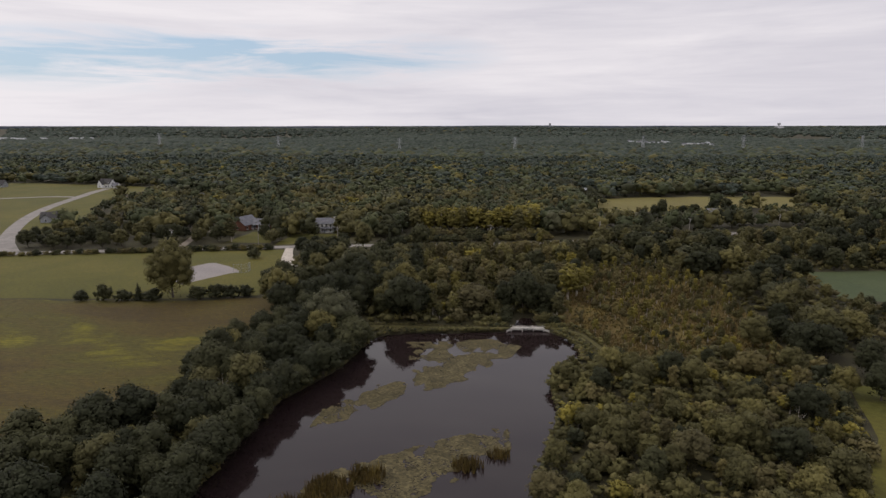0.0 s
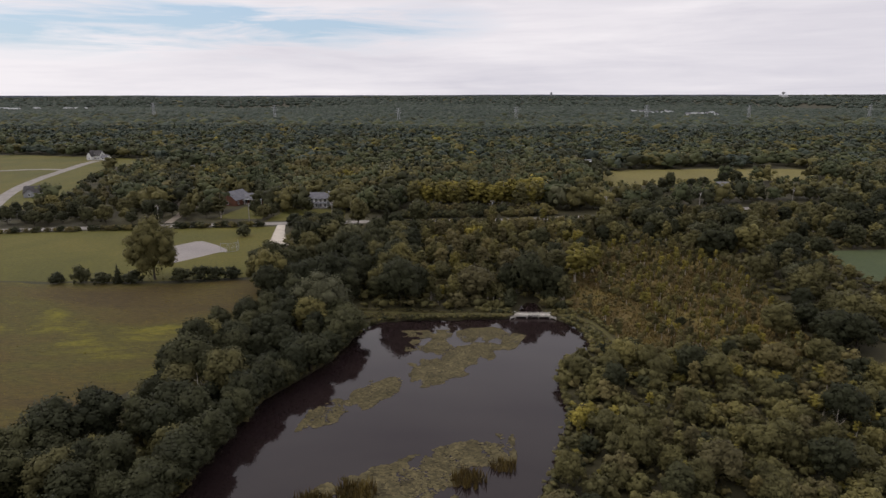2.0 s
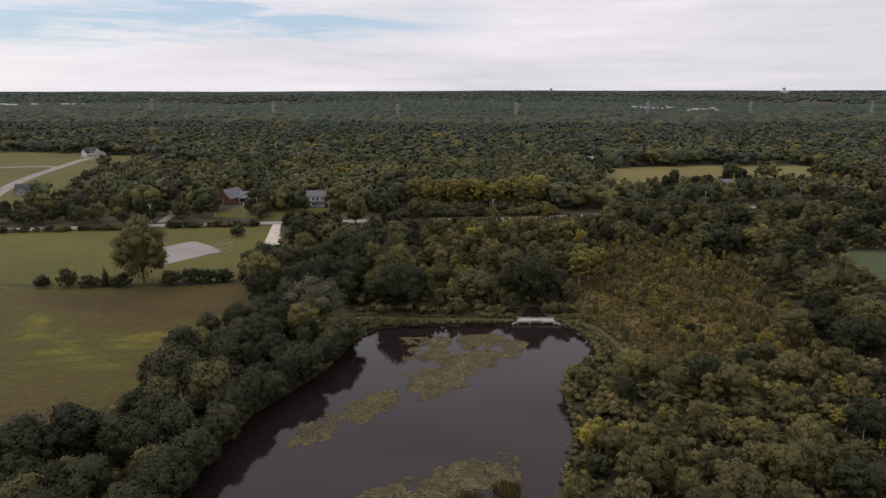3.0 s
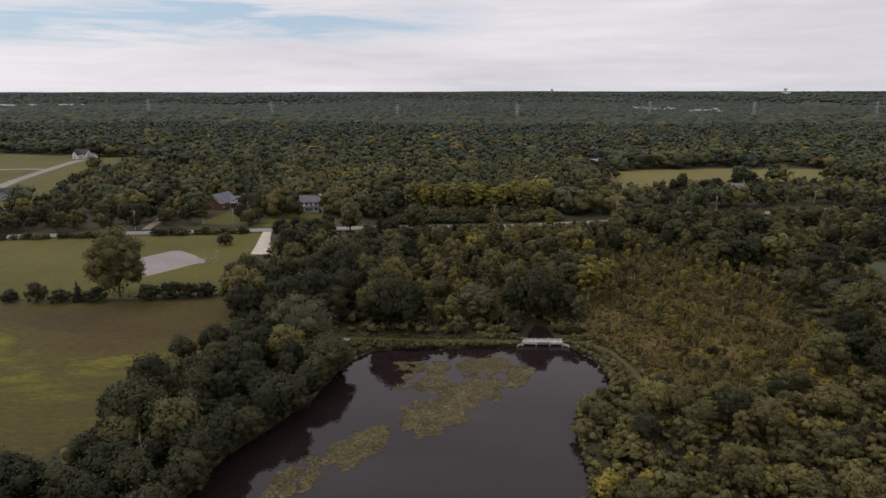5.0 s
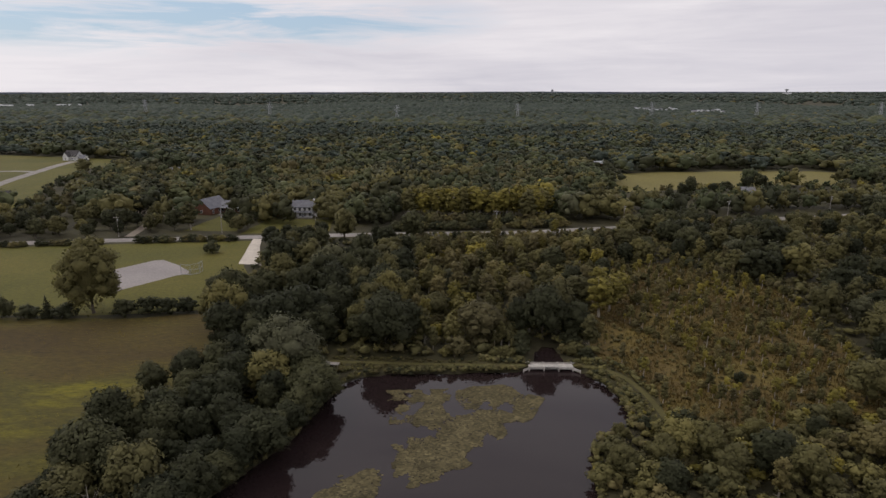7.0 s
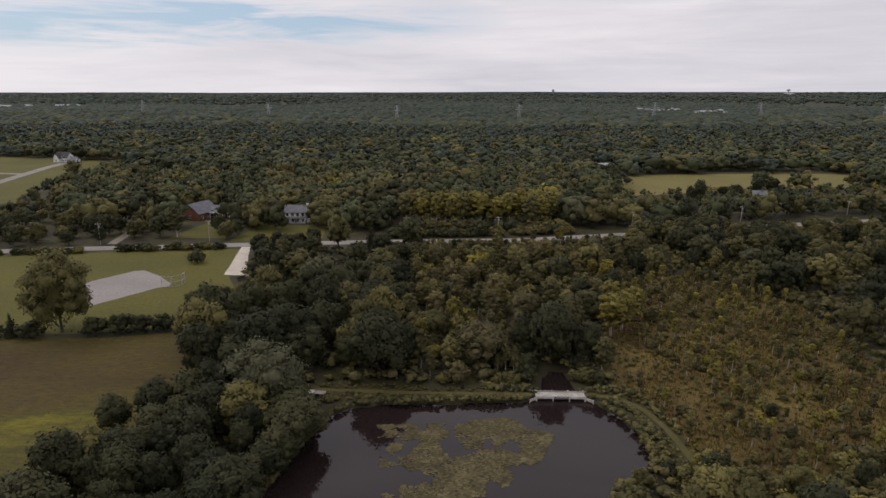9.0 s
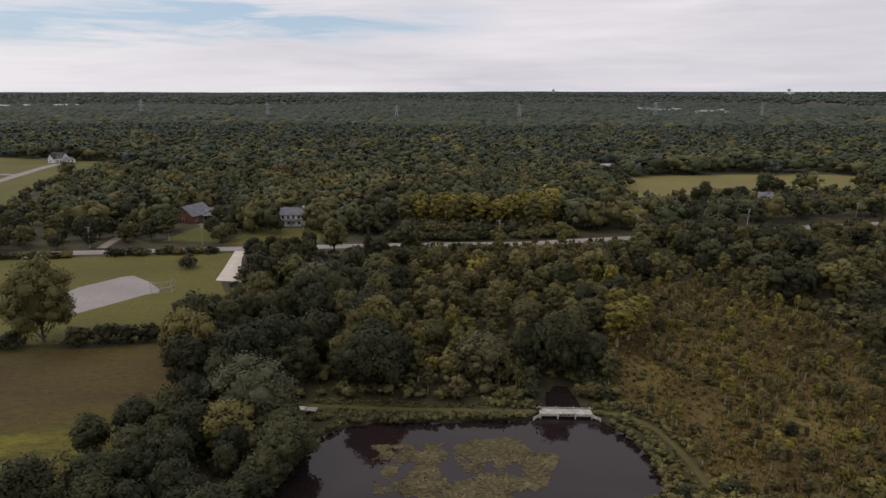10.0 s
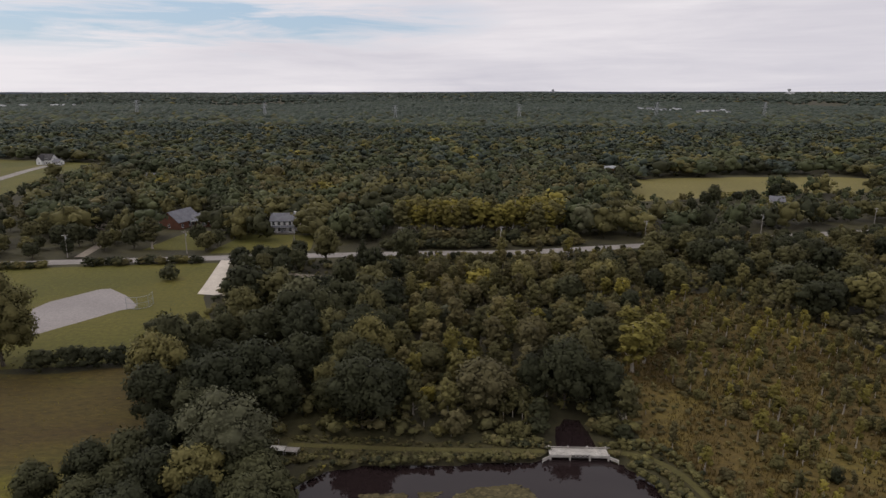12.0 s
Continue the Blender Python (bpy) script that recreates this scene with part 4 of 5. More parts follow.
def jitter_grid(x0, x1, y0, y1, step):
    gx, gy = np.meshgrid(np.arange(x0, x1, step), np.arange(y0, y1, step))
    gx = gx.ravel() + RNG.uniform(-0.45, 0.45, gx.size) * step
    gy = gy.ravel() + RNG.uniform(-0.45, 0.45, gy.size) * step
    return gx, gy


def patchy(x, y, f, seed):
    """Slow wave pattern by which kinds of trees keep together."""
    return np.sin(x * f + seed) * np.sin(y * f * 1.3 + seed * 1.7) + 0.6 * np.sin(x * f * 2.7 - y * f * 1.9 + seed * 0.6)


def woods(name, label, x, y, hmin, hmax, variants, lobes_n, n_cards, size, base, materials, pick, width=1.0, tall=False, scale=0.82):
    h = RNG.uniform(hmin, hmax, len(x)) * (1 + 0.12 * patchy(x, y, 0.02, 2.0))
    h = np.minimum(h, low_limit(x, y))
    z = ground_z(x, y)
    V, P3, P4, S3, S4, T, N, o = [], [], [], [], [], [], [], 0
    which = RNG.integers(0, variants, len(x))
    for k in range(variants):
        sel = which == k
        if not sel.any():
            continue
        bv, polys, bn = unit_tree(100 + k + lobes_n * 7, lobes_n, n_cards, size, base, tall, scale)
        g = h[sel] * width * RNG.uniform(0.8, 1.25, sel.sum())
        v, out, t, nrm = stand_mesh(bv, bn, polys, np.stack([x[sel], y[sel], z[sel] - 0.1 * h[sel]], 1), np.stack([g, h[sel]], 1))
        N.append(nrm)
        for p, q in zip(out, polys):
            (P3 if p.shape[1] == 3 else P4).append(p + o)
            (S3 if p.shape[1] == 3 else S4).append(np.repeat(pick[sel], len(q)))
        V.append(v)
        T.append(t)
        o += len(v)
    polys = [np.concatenate(q) for q in (P4, P3) if q]
    slots = np.concatenate([np.concatenate(q) for q in (S4, S3) if q])
    me = np_mesh(name, np.concatenate(V), polys, materials, slots, np.concatenate(T), np.concatenate(N))
    return tagged(new(name, me), label, "woods", kind="stuff")


MASS = [LEAF["dark"], LEAF["olive"], LEAF["brown"], LEAF["yellow"], LEAF["far"], LEAF["silver"], LEAF["green"]]


def choose(x, y, weights):
    """Kinds of leaf for many trees: by weight, kept together in patches."""
    w = np.array(weights, float)
    r = np.clip(RNG.uniform(0, 1, len(x)) * 0.72 + 0.14 + 0.14 * patchy(x, y, 0.03, 1.0) / 1.6, 0, 0.9999)
    return np.searchsorted(np.cumsum(w / w.sum()), r).clip(0, len(w) - 1)


def view_wedge(x, y, pad=60):
    return np.abs(x) < 0.735 * np.maximum(y, 0) + pad


def undergrowth(name, label, area, step, hmin, hmax, weights, marsh_too, n_cards=22, keep=1.0, size=0.12):
    """Low growth that covers the soil between the trees."""
    xs, ys = [p[0] for p in area], [p[1] for p in area]
    x, y = jitter_grid(min(xs), max(xs), min(ys), max(ys), step)
    ok = inside(area, x, y) & ~open_ground(x, y, marsh_too) & (RNG.uniform(0, 1, len(x)) < keep)
    x, y = x[ok], y[ok]
    woods(name, label, x, y, hmin, hmax, 4, 2, n_cards, size, ICO1, MASS, choose(x, y, weights), 1.5)


def far_woods():
    undergrowth("undergrowth", "tangled dark undergrowth below the trees", [(-84, 60), (-44, 60), (-44, 128), (-30, 165), (-32, 187), (38, 191), (40, 236), (56, 268), (94, 240), (88, 158), (150, 190), (136, 222), (144, 264), (230, 276), (250, 372), (20, 312), (-84, 300), (-70, 216), (-58, 172)],
                3.6, 1.6, 3.6, (2.4, 5, 3, 0.4, 0, 0.2), True)
    undergrowth("thicket_floor", "low olive and yellowish growth of the thicket", [(10, 50), (60, 65), (70, 100), (90, 140), (90, 170), (46, 172), (33, 158), (23, 152), (22, 123), (13, 96)],
                2.4, 1.2, 2.6, (1, 4, 2, 1.6, 0, 0.1), True)
    undergrowth("marsh_growth", "low brown and ochre marsh growth", MARSH, 1.9, 0.4, 1.2, (0.2, 2.0, 6, 0.7, 0, 0), False, 14, 0.75, 0.15)
    x, y = jitter_grid(-460, 520, 300, 520, 9.6)
    ok = view_wedge(x, y) & ~open_ground(x, y) & (y > np.interp(x, [-460, -240, -90, 60, 250, 520], [300, 350, 330, 345, 390, 430]))
    near = np.array([not free(a, b, 1.5) if (o and b < 380) else False for a, b, o in zip(x, y, ok)])
    ok &= ~near
    x, y = x[ok], y[ok]
    woods("woods_behind_road", "mixed green and olive broadleaf woods beyond the road", x, y, 11, 17, 8, 7, 110, 0.06, ICO1, MASS, choose(x, y, (3.4, 2.6, 0.5, 0.14, 0, 0.3, 4.5)))
    x, y = jitter_grid(-860, 860, 520, 1050, 12)
    ok = view_wedge(x, y) & ~open_ground(x, y) & (patchy(x, y, 0.013, 5.0) > -1.28)
    x, y = x[ok], y[ok]
    # haze by colour: the share of bluish far leaves grows with distance
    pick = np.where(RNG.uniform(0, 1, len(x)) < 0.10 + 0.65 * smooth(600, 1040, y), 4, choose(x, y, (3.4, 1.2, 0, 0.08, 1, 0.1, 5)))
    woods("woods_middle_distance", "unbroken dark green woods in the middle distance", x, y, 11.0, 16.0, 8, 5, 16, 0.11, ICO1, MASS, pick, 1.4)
    x, y = jitter_grid(-1900, 1900, 1050, 2450, 16)
    ok = view_wedge(x, y) & (patchy(x, y, 0.007, 3.0) > -1.3)
    x, y = x[ok], y[ok]
    # haze-coloured leaves take over fully by 1900 m
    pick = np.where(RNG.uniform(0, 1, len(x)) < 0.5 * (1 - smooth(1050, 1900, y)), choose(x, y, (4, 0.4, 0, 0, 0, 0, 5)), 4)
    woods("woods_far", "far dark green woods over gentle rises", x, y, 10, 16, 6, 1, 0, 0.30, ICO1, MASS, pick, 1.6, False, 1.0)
    x, y = jitter_grid(-3650, 3650, 2450, 4850, 43)
    ok = view_wedge(x, y) & (patchy(x, y, 0.003, 4.0) > -1.25)
    x, y = x[ok], y[ok]
    # nearly all leaves here carry the haze in their colour
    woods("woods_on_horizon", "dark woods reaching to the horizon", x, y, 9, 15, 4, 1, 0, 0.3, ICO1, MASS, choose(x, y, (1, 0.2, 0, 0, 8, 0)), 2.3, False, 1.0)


far_woods()

# ---- water plants and bank growth ----
LILIES = [[(-17, 171), (-6, 172), (9, 175), (16, 170), (12, 160), (7, 155), (3, 148), (-4, 139), (-11, 138), (-14, 150), (-15, 160)],
          [(-12, 140), (-14, 146), (-22, 140), (-31, 127), (-32, 119), (-26, 122), (-18, 130)],
          [(-30, 94), (-23, 103), (-13, 110), (3, 119), (9, 121), (9, 112), (2, 103), (-8, 95), (-12, 84), (-30, 82)]]


def discs(x, y, z, r, sides=7):
    """Flat notched leaves with a little dish, as one vertex fan each."""
    n = len(x)
    a = np.linspace(0, 2 * math.pi, sides, endpoint=False)[None] + RNG.uniform(0, 6.28, (n, 1))
    rr = r[:, None] * RNG.uniform(0.7, 1.2, (n, sides))
    ring = np.stack([x[:, None] + rr * np.cos(a) * 1.25, y[:, None] + rr * np.sin(a), np.repeat(z[:, None] - 0.012, sides, 1)], -1)
    mid = np.stack([x, y, z], -1)[:, None]
    v = np.concatenate([mid, ring], 1).reshape(-1, 3)
    k = sides + 1
    base = (np.arange(n) * k)[:, None, None]
    i = np.arange(sides)
    f = np.stack([np.zeros(sides, int), 1 + i, 1 + (i + 1) % sides], -1)[None] + base
    return v, f.reshape(-1, 3)


def lily_pads():
    V, F, T, o = [], [], [], 0
    for k, (poly, count) in enumerate(zip(LILIES, (13000, 2200, 9000))):
        xs, ys = [p[0] for p in poly], [p[1] for p in poly]
        x, y = RNG.uniform(min(xs), max(xs), count * 4), RNG.uniform(min(ys), max(ys), count * 4)
        dens = np.array([noise.noise(Vector((a * 0.14, b * 0.10, 4.0 + k))) + 0.8 * noise.noise(Vector((a * 0.42, b * 0.30, 9.0))) for a, b in zip(x, y)])
        edge = np.clip(seg_dist(poly + [poly[0]], x, y) / 3.5, 0, 1)
        ok = inside(poly, x, y) & (RNG.uniform(-0.14, 0.24, len(x)) < dens + 0.5 * edge - 0.16)
        x, y = x[ok][:count], y[ok][:count]
        r = RNG.uniform(0.12, 0.30, len(x)) * (1.0 + 0.4 * (dens[ok][:count] > 0.1))
        v, f = discs(x, y, WATER_Z + 0.02 + RNG.uniform(0, 0.05, len(x)), r, 6)
        V.append(v)
        F.append(f + o)
        T.append(np.repeat(RNG.uniform(1, 1.999, len(x)), 7))
        o += len(v)
    me = np_mesh("water_lilies", np.concatenate(V), [np.concatenate(F)], [GRASSY["pads"]], None, np.concatenate(T))
    tagged(new("water_lilies", me), "tan and olive lily pads and weed mats on the pond", "water plants", kind="stuff")


def blades(x, y, z, h, spread, per):
    """Tufts of narrow leaning blades."""
    n = len(x) * per
    bx, by, bz, bh = (np.repeat(q, per) for q in (x, y, z, h))
    bx, by = bx + RNG.normal(0, spread, n), by + RNG.normal(0, spread, n)
    bh = bh * RNG.uniform(0.6, 1.15, n)
    a = RNG.uniform(0, 6.28, n)
    w = 0.035 + 0.05 * bh
    lx, ly = RNG.normal(0, 0.25, n) * bh, RNG.normal(0, 0.25, n) * bh
    v = np.stack([np.stack([bx - w * np.cos(a), by - w * np.sin(a), bz], -1), np.stack([bx + w * np.cos(a), by + w * np.sin(a), bz], -1),
                  np.stack([bx + lx, by + ly, bz + bh], -1)], 1).reshape(-1, 3)
    return v, np.arange(n * 3).reshape(-1, 3), np.repeat(np.repeat(RNG.uniform(1, 1.999, len(x)), per), 3)


def tufts(name, label, category, area, step, h, spread, per, material, avoid=True, keep=1.0, z0=0.0):
    xs, ys = [p[0] for p in area], [p[1] for p in area]
    x, y = jitter_grid(min(xs), max(xs), min(ys), max(ys), step)
    ok = inside(area, x, y) & (RNG.uniform(0, 1, len(x)) < keep * np.clip(0.7 + 0.5 * patchy(x, y, 0.12, 1.0), 0.15, 1))
    if avoid:
        ok &= ~inside(POND, x, y) & (seg_dist(TRAIL, x, y) > 1.1)
    x, y = x[ok], y[ok]
    v, f, t = blades(x, y, np.full(len(x), z0), RNG.uniform(0.6, 1.2, len(x)) * h, spread, per)
    tagged(new(name, np_mesh(name, v, [f], [material], None, t)), label, category, kind="stuff")


lily_pads()
tufts("sedges", "brown and ochre sedge tufts of the marsh", "grass", MARSH, 0.9, 0.9, 0.35, 6, GRASSY["brown"])
tufts("meadow_grass", "tall straw and green meadow grass tufts", "grass", [(-150, 130), (-150, 206), (-78, 212), (-58, 176), (-68, 150), (-82, 112), (-100, 100)], 1.6, 0.4, 0.5, 5, GRASSY["straw"], False, 0.55)
for cx, cy, cr in ((1, 105, 2.6), (7, 109, 1.9), (-17, 101, 2.8), (-23, 97, 3.6), (-27, 90, 4.5)):
    ring = [(cx + cr * math.cos(a) * 1.2, cy + cr * math.sin(a)) for a in np.linspace(0, 6.0, 10)]
    tufts("reed_bed", "clump of brown-green reeds standing in the pond", "reeds", ring, 0.55, 1.9, 0.22, 6, GRASSY["brown"], False, 1.0, WATER_Z - 0.1)


def shore_growth():
    """Leafy herbs along the water's edge."""
    edge = POND_EDGE + [POND_EDGE[0]]
    lines = [[p for p in edge if not (12 < p[0] < 25 and p[1] > 178)], [(-33, 177.5), (-26, 179.6), (-4, 181.2), (10, 182.2)], [(24, 183), (28, 182), (32, 177.5), (34.4, 168), (33, 158)],
             [(-30, 187), (-19, 186.6), (-8, 185.2), (3, 185.6), (13, 186)], [(-30, 188), (-19, 187.6), (-8, 186.4), (3, 186.8), (13, 187)], [(24, 186), (32, 186), (36, 181), (38.6, 171)]]
    X, Y = [], []
    for line in lines:
        for (ax, ay), (bx, by) in zip(line, line[1:]):
            d = math.hypot(bx - ax, by - ay)
            n = int(d * 2.6 + RNG.uniform(0, 1)) if d < 11 else 0
            t = RNG.uniform(0, 1, n)
            X.append(ax + (bx - ax) * t + RNG.normal(0, 0.45, n))
            Y.append(ay + (by - ay) * t + RNG.normal(0, 0.45, n))
    x, y = np.concatenate(X), np.concatenate(Y)
    ok = seg_dist(TRAIL, x, y) > 1.0
    x, y = x[ok], y[ok]
    woods("shore_growth", "low leafy herbs and weeds along the water's edge", x, y, 0.5, 1.4, 4, 2, 14, 0.17, ICO1, MASS, choose(x, y, (2.4, 4, 1.6, 0.8, 0, 0)), 1.6)


shore_growth()


def bank_herbs():
    """Rough grass and herbs over the embankment, beside the mown paths."""
    for area, line, where in ((BANK_WEST, DYKE, "beside the pond"), (BANK_EAST, TRAIL, "beside the marsh")):
        xs, ys = [p[0] for p in area], [p[1] for p in area]
        x, y = jitter_grid(min(xs), max(xs), min(ys), max(ys), 0.8)
        ok = inside(area, x, y) & (seg_dist(line, x, y) > 0.9) & (RNG.uniform(0, 1, len(x)) < 0.8)
        x, y = x[ok], y[ok]
        woods("bank_herbs", "rough low herbs on the embankment " + where, x, y, 0.25, 0.8, 4, 2, 12, 0.17, ICO1, MASS, choose(x, y, (3, 4, 2, 0.3, 0, 0)), 1.7)


bank_herbs()

# ---- footbridge and dock ----


def planks(parent, x0, x1, y0, y1, z, board, gap, along_x, material):
    """Boards side by side, each a piece of its own."""
    rng = np.random.default_rng(3)
    meshes = []
    for k in range(3):
        bm = bmesh.new()
        if along_x:
            box(bm, (-(x1 - x0) / 2, -board / 2, -0.02), ((x1 - x0) / 2, board / 2, 0.02 + 0.004 * k), bevel=0.008)
        else:
            box(bm, (-board / 2, -(y1 - y0) / 2, -0.02), (board / 2, (y1 - y0) / 2, 0.02 + 0.004 * k), bevel=0.008)
        meshes.append(bm_mesh("plank", bm, material))
    pos = (y0 if along_x else x0) + board / 2
    end = y1 if along_x else x1
    while pos < end:
        ob = new("plank", meshes[int(rng.integers(0, 3))])
        ob.parent = parent
        ob.location = ((x0 + x1) / 2, pos, z) if along_x else (pos, (y0 + y1) / 2, z)
        ob.rotation_euler = (0, 0, rng.normal() * 0.002)
        pos += board + gap


def footbridge():
    ob = tagged(new("footbridge"), "weathered white wooden footbridge over the pond's outlet", "bridge")
    L, W, Z = 10.0, 2.3, 0.34
    for y in (-W / 2 + 0.15, 0, W / 2 - 0.15):
        part("girder", box(bmesh.new(), (-L / 2, y - 0.07, Z - 0.34), (L / 2, y + 0.07, Z - 0.03)), GREY_WOOD, ob)
    planks(ob, -L / 2, L / 2, -W / 2, W / 2, Z, 0.14, 0.02, False, WHITE_WOOD)
    part("kerb_board", box(bmesh.new(), (-L / 2, -W / 2 - 0.05, Z - 0.16), (L / 2, -W / 2, Z + 0.14), bevel=0.01), WHITE_WOOD, ob)
    part("kerb_board", box(bmesh.new(), (-L / 2, W / 2, Z - 0.16), (L / 2, W / 2 + 0.05, Z + 0.14), bevel=0.01), WHITE_WOOD, ob)
    xs = (-L / 2 + 0.1, -1.6, 1.75, L / 2 - 0.1)
    for y, s in ((-W / 2 - 0.12, -1), (W / 2 + 0.12, 1)):
        for x in xs:
            part("post", box(bmesh.new(), (x - 0.14, y - 0.12, -1.3), (x + 0.14, y + 0.12, Z + 0.5), bevel=0.02), WHITE_WOOD, ob)
        for h in (0.28,):
            part("rail", box(bmesh.new(), (-L / 2, y - 0.035, Z + h - 0.06), (L / 2, y + 0.035, Z + h + 0.06), bevel=0.01), WHITE_WOOD, ob)
    # dark crossed braces in the middle bay
    for k in range(4):
        x = -1.4 + 0.78 * k
        bm = beam(bmesh.new(), (x, -W / 2 - 0.19, Z - 0.1), (x + 0.7, -W / 2 - 0.19, Z + 0.45), 0.09)
        beam(bm, (x + 0.7, -W / 2 - 0.19, Z - 0.1), (x, -W / 2 - 0.19, Z + 0.45), 0.09)
        part("brace", bm, DARK_SHINGLE, ob, "dark crossed brace")
    # low splayed wing walls at the ends
    for x, s in ((-L / 2, -1), (L / 2, 1)):
        bm = bmesh.new()
        for h in (0.12, 0.42):
            beam(bm, (x, -W / 2 - 0.1, h), (x + s * 1.35, -W / 2 - 1.1, h - 0.1), 0.1, 0.27)
        part("wing_wall", bm, WHITE_WOOD, ob, "splayed white plank wing wall")
        part("wing_post", box(bmesh.new(), (x + s * 1.35 - 0.08, -W / 2 - 1.2, -0.8), (x + s * 1.35 + 0.08, -W / 2 - 1.04, 0.5), bevel=0.02), WHITE_WOOD, ob)
        bm = bmesh.new()
        beam(bm, (x, W / 2 + 0.1, 0.5), (x + s * 1.2, W / 2 + 0.7, 0.44), 0.06, 0.2)
        part("wing_wall", bm, WHITE_WOOD, ob)
    ob.matrix_basis = pose(18.7, 183.2, -0.16, 0, 0, 0.5)


def dock():
    ob = tagged(new("dock"), "small weathered plank dock on thin legs at the pond", "dock")
    for k, (x0, x1, m) in enumerate(((-2.6, 0.2, WHITE_WOOD), (0.25, 2.5, GREY_WOOD))):
        planks(ob, x0, x1, -0.8, 0.8, 0.95 - 0.12 * k, 0.2, 0.02, True, m)
        for x in (x0 + 0.15, x1 - 0.15):
            part("joist", box(bmesh.new(), (x - 0.05, -0.8, 0.72 - 0.12 * k), (x + 0.05, 0.8, 0.92 - 0.12 * k)), GREY_WOOD, ob)
            for y in (-0.7, 0.7):
                part("leg", box(bmesh.new(), (x - 0.06, y - 0.06, -1.6), (x + 0.06, y + 0.06, 0.95 - 0.12 * k)), GREY_WOOD, ob)
    part("post", box(bmesh.new(), (-1.3, 0.75, 0.4), (-1.18, 0.87, 2.2)), GREY_WOOD, ob)
    part("brace", beam(bmesh.new(), (0.3, -0.85, -0.6), (1.9, -0.85, 0.6), 0.07), PALE_BARK, ob, "loose pale branch")
    part("brace", beam(bmesh.new(), (-1.4, -0.85, 0.7), (-0.2, -0.95, -0.7), 0.07), PALE_BARK, ob)
    ob.matrix_basis = pose(-31.8, 181.2, 0, 0, 0, -4)


footbridge()
dock()

# ---- houses ----


def window(parent, x, y, z, w, h, nx, ny):
    """A window in a wall whose outward way is (nx, ny): frame, sill and two panes."""
    ang = math.degrees(math.atan2(nx, -ny))
    m = pose(x, y, z, 0, 0, ang)
    f = bmesh.new()
    for lo, hi in (((-w / 2 - 0.1, -0.06, -h / 2 - 0.1), (-w / 2, 0.02, h / 2 + 0.1)), ((w / 2, -0.06, -h / 2 - 0.1), (w / 2 + 0.1, 0.02, h / 2 + 0.1)),
                   ((-w / 2, -0.06, h / 2), (w / 2, 0.02, h / 2 + 0.1)), ((-w / 2, -0.06, -h / 2 - 0.1), (w / 2, 0.02, -h / 2)), ((-w / 2, -0.05, -0.03), (w / 2, 0.01, 0.03))):
        box(f, lo, hi)
    ob = part("window", f, WHITE_SIDING, parent)
    ob.matrix_basis = m
    for s in (-1, 1):
        part("pane", box(bmesh.new(), (-w / 2, -0.025, 0.03 if s > 0 else -h / 2), (w / 2, -0.005, h / 2 if s > 0 else -0.03)), GLASS, ob)
    part("sill", box(bmesh.new(), (-w / 2 - 0.15, -0.14, -h / 2 - 0.17), (w / 2 + 0.15, 0.0, -h / 2 - 0.1)), WHITE_SIDING, ob)


def gable_wall(w, d, h, rise):
    """Four walls with gables at the ends of x, as one shell."""
    bm = bmesh.new()
    v = [bm.verts.new(p) for p in ((-w / 2, -d / 2, 0), (w / 2, -d / 2, 0), (w / 2, d / 2, 0), (-w / 2, d / 2, 0),
                                   (-w / 2, -d / 2, h), (w / 2, -d / 2, h), (w / 2, d / 2, h), (-w / 2, d / 2, h), (-w / 2, 0, h + rise), (w / 2, 0, h + rise))]
    for q in ((0, 1, 5, 4), (2, 3, 7, 6), (1, 2, 6, 9, 5), (3, 0, 4, 8, 7)):
        bm.faces.new([v[i] for i in q])
    return bm


def gable_roof(w, d, h, rise, over=0.5, t=0.22):
    """A pitched roof with thickness and eaves, its ridge along x."""
    bm = bmesh.new()
    k = rise / (d / 2)
    sec = [(-d / 2 - over, h - over * k), (0, h + rise), (d / 2 + over, h - over * k), (d / 2 + over, h - over * k + t), (0, h + rise + t), (-d / 2 - over, h - over * k + t)]
    a = [bm.verts.new((-w / 2 - over, y, z + 0.02)) for y, z in sec]
    b = [bm.verts.new((w / 2 + over, y, z + 0.02)) for y, z in sec]
    for i in range(6):
        j = (i + 1) % 6
        bm.faces.new((a[i], a[j], b[j], b[i]))
    for q in (a, b):
        bm.faces.new((q[0], q[1], q[4], q[5]))
        bm.faces.new((q[1], q[2], q[3], q[4]))
    bmesh.ops.recalc_face_normals(bm, faces=bm.faces)
    return bm


def block(ob, w, d, h, rise, wall, roof, m, storeys=1, nwin=3, sides="sw", over=0.5):
    """One gabled block of a house with its windows, at the pose m inside the house."""
    p = part("wall", gable_wall(w, d, h, rise), wall, ob)
    p.matrix_basis = m
    r = part("roof", gable_roof(w, d, h, rise, over), roof, ob)
    r.matrix_basis = m
    for s in range(storeys):
        z = 1.5 + 2.7 * s
        for k in range(nwin):
            x = -w / 2 + w * (k + 0.5) / nwin
            q = m @ Vector((x, -d / 2 - 0.01, z))
            nrm = m.to_3x3() @ Vector((0, -1, 0))
            window(ob, q.x, q.y, q.z, 1.1, 1.35, nrm.x, nrm.y)
        if "w" in sides:
            for sx in (-1, 1):
                q = m @ Vector((sx * (w / 2 + 0.01), 0, z))
                nrm = m.to_3x3() @ Vector((sx, 0, 0))
                window(ob, q.x, q.y, q.z, 1.0, 1.3, nrm.x, nrm.y)


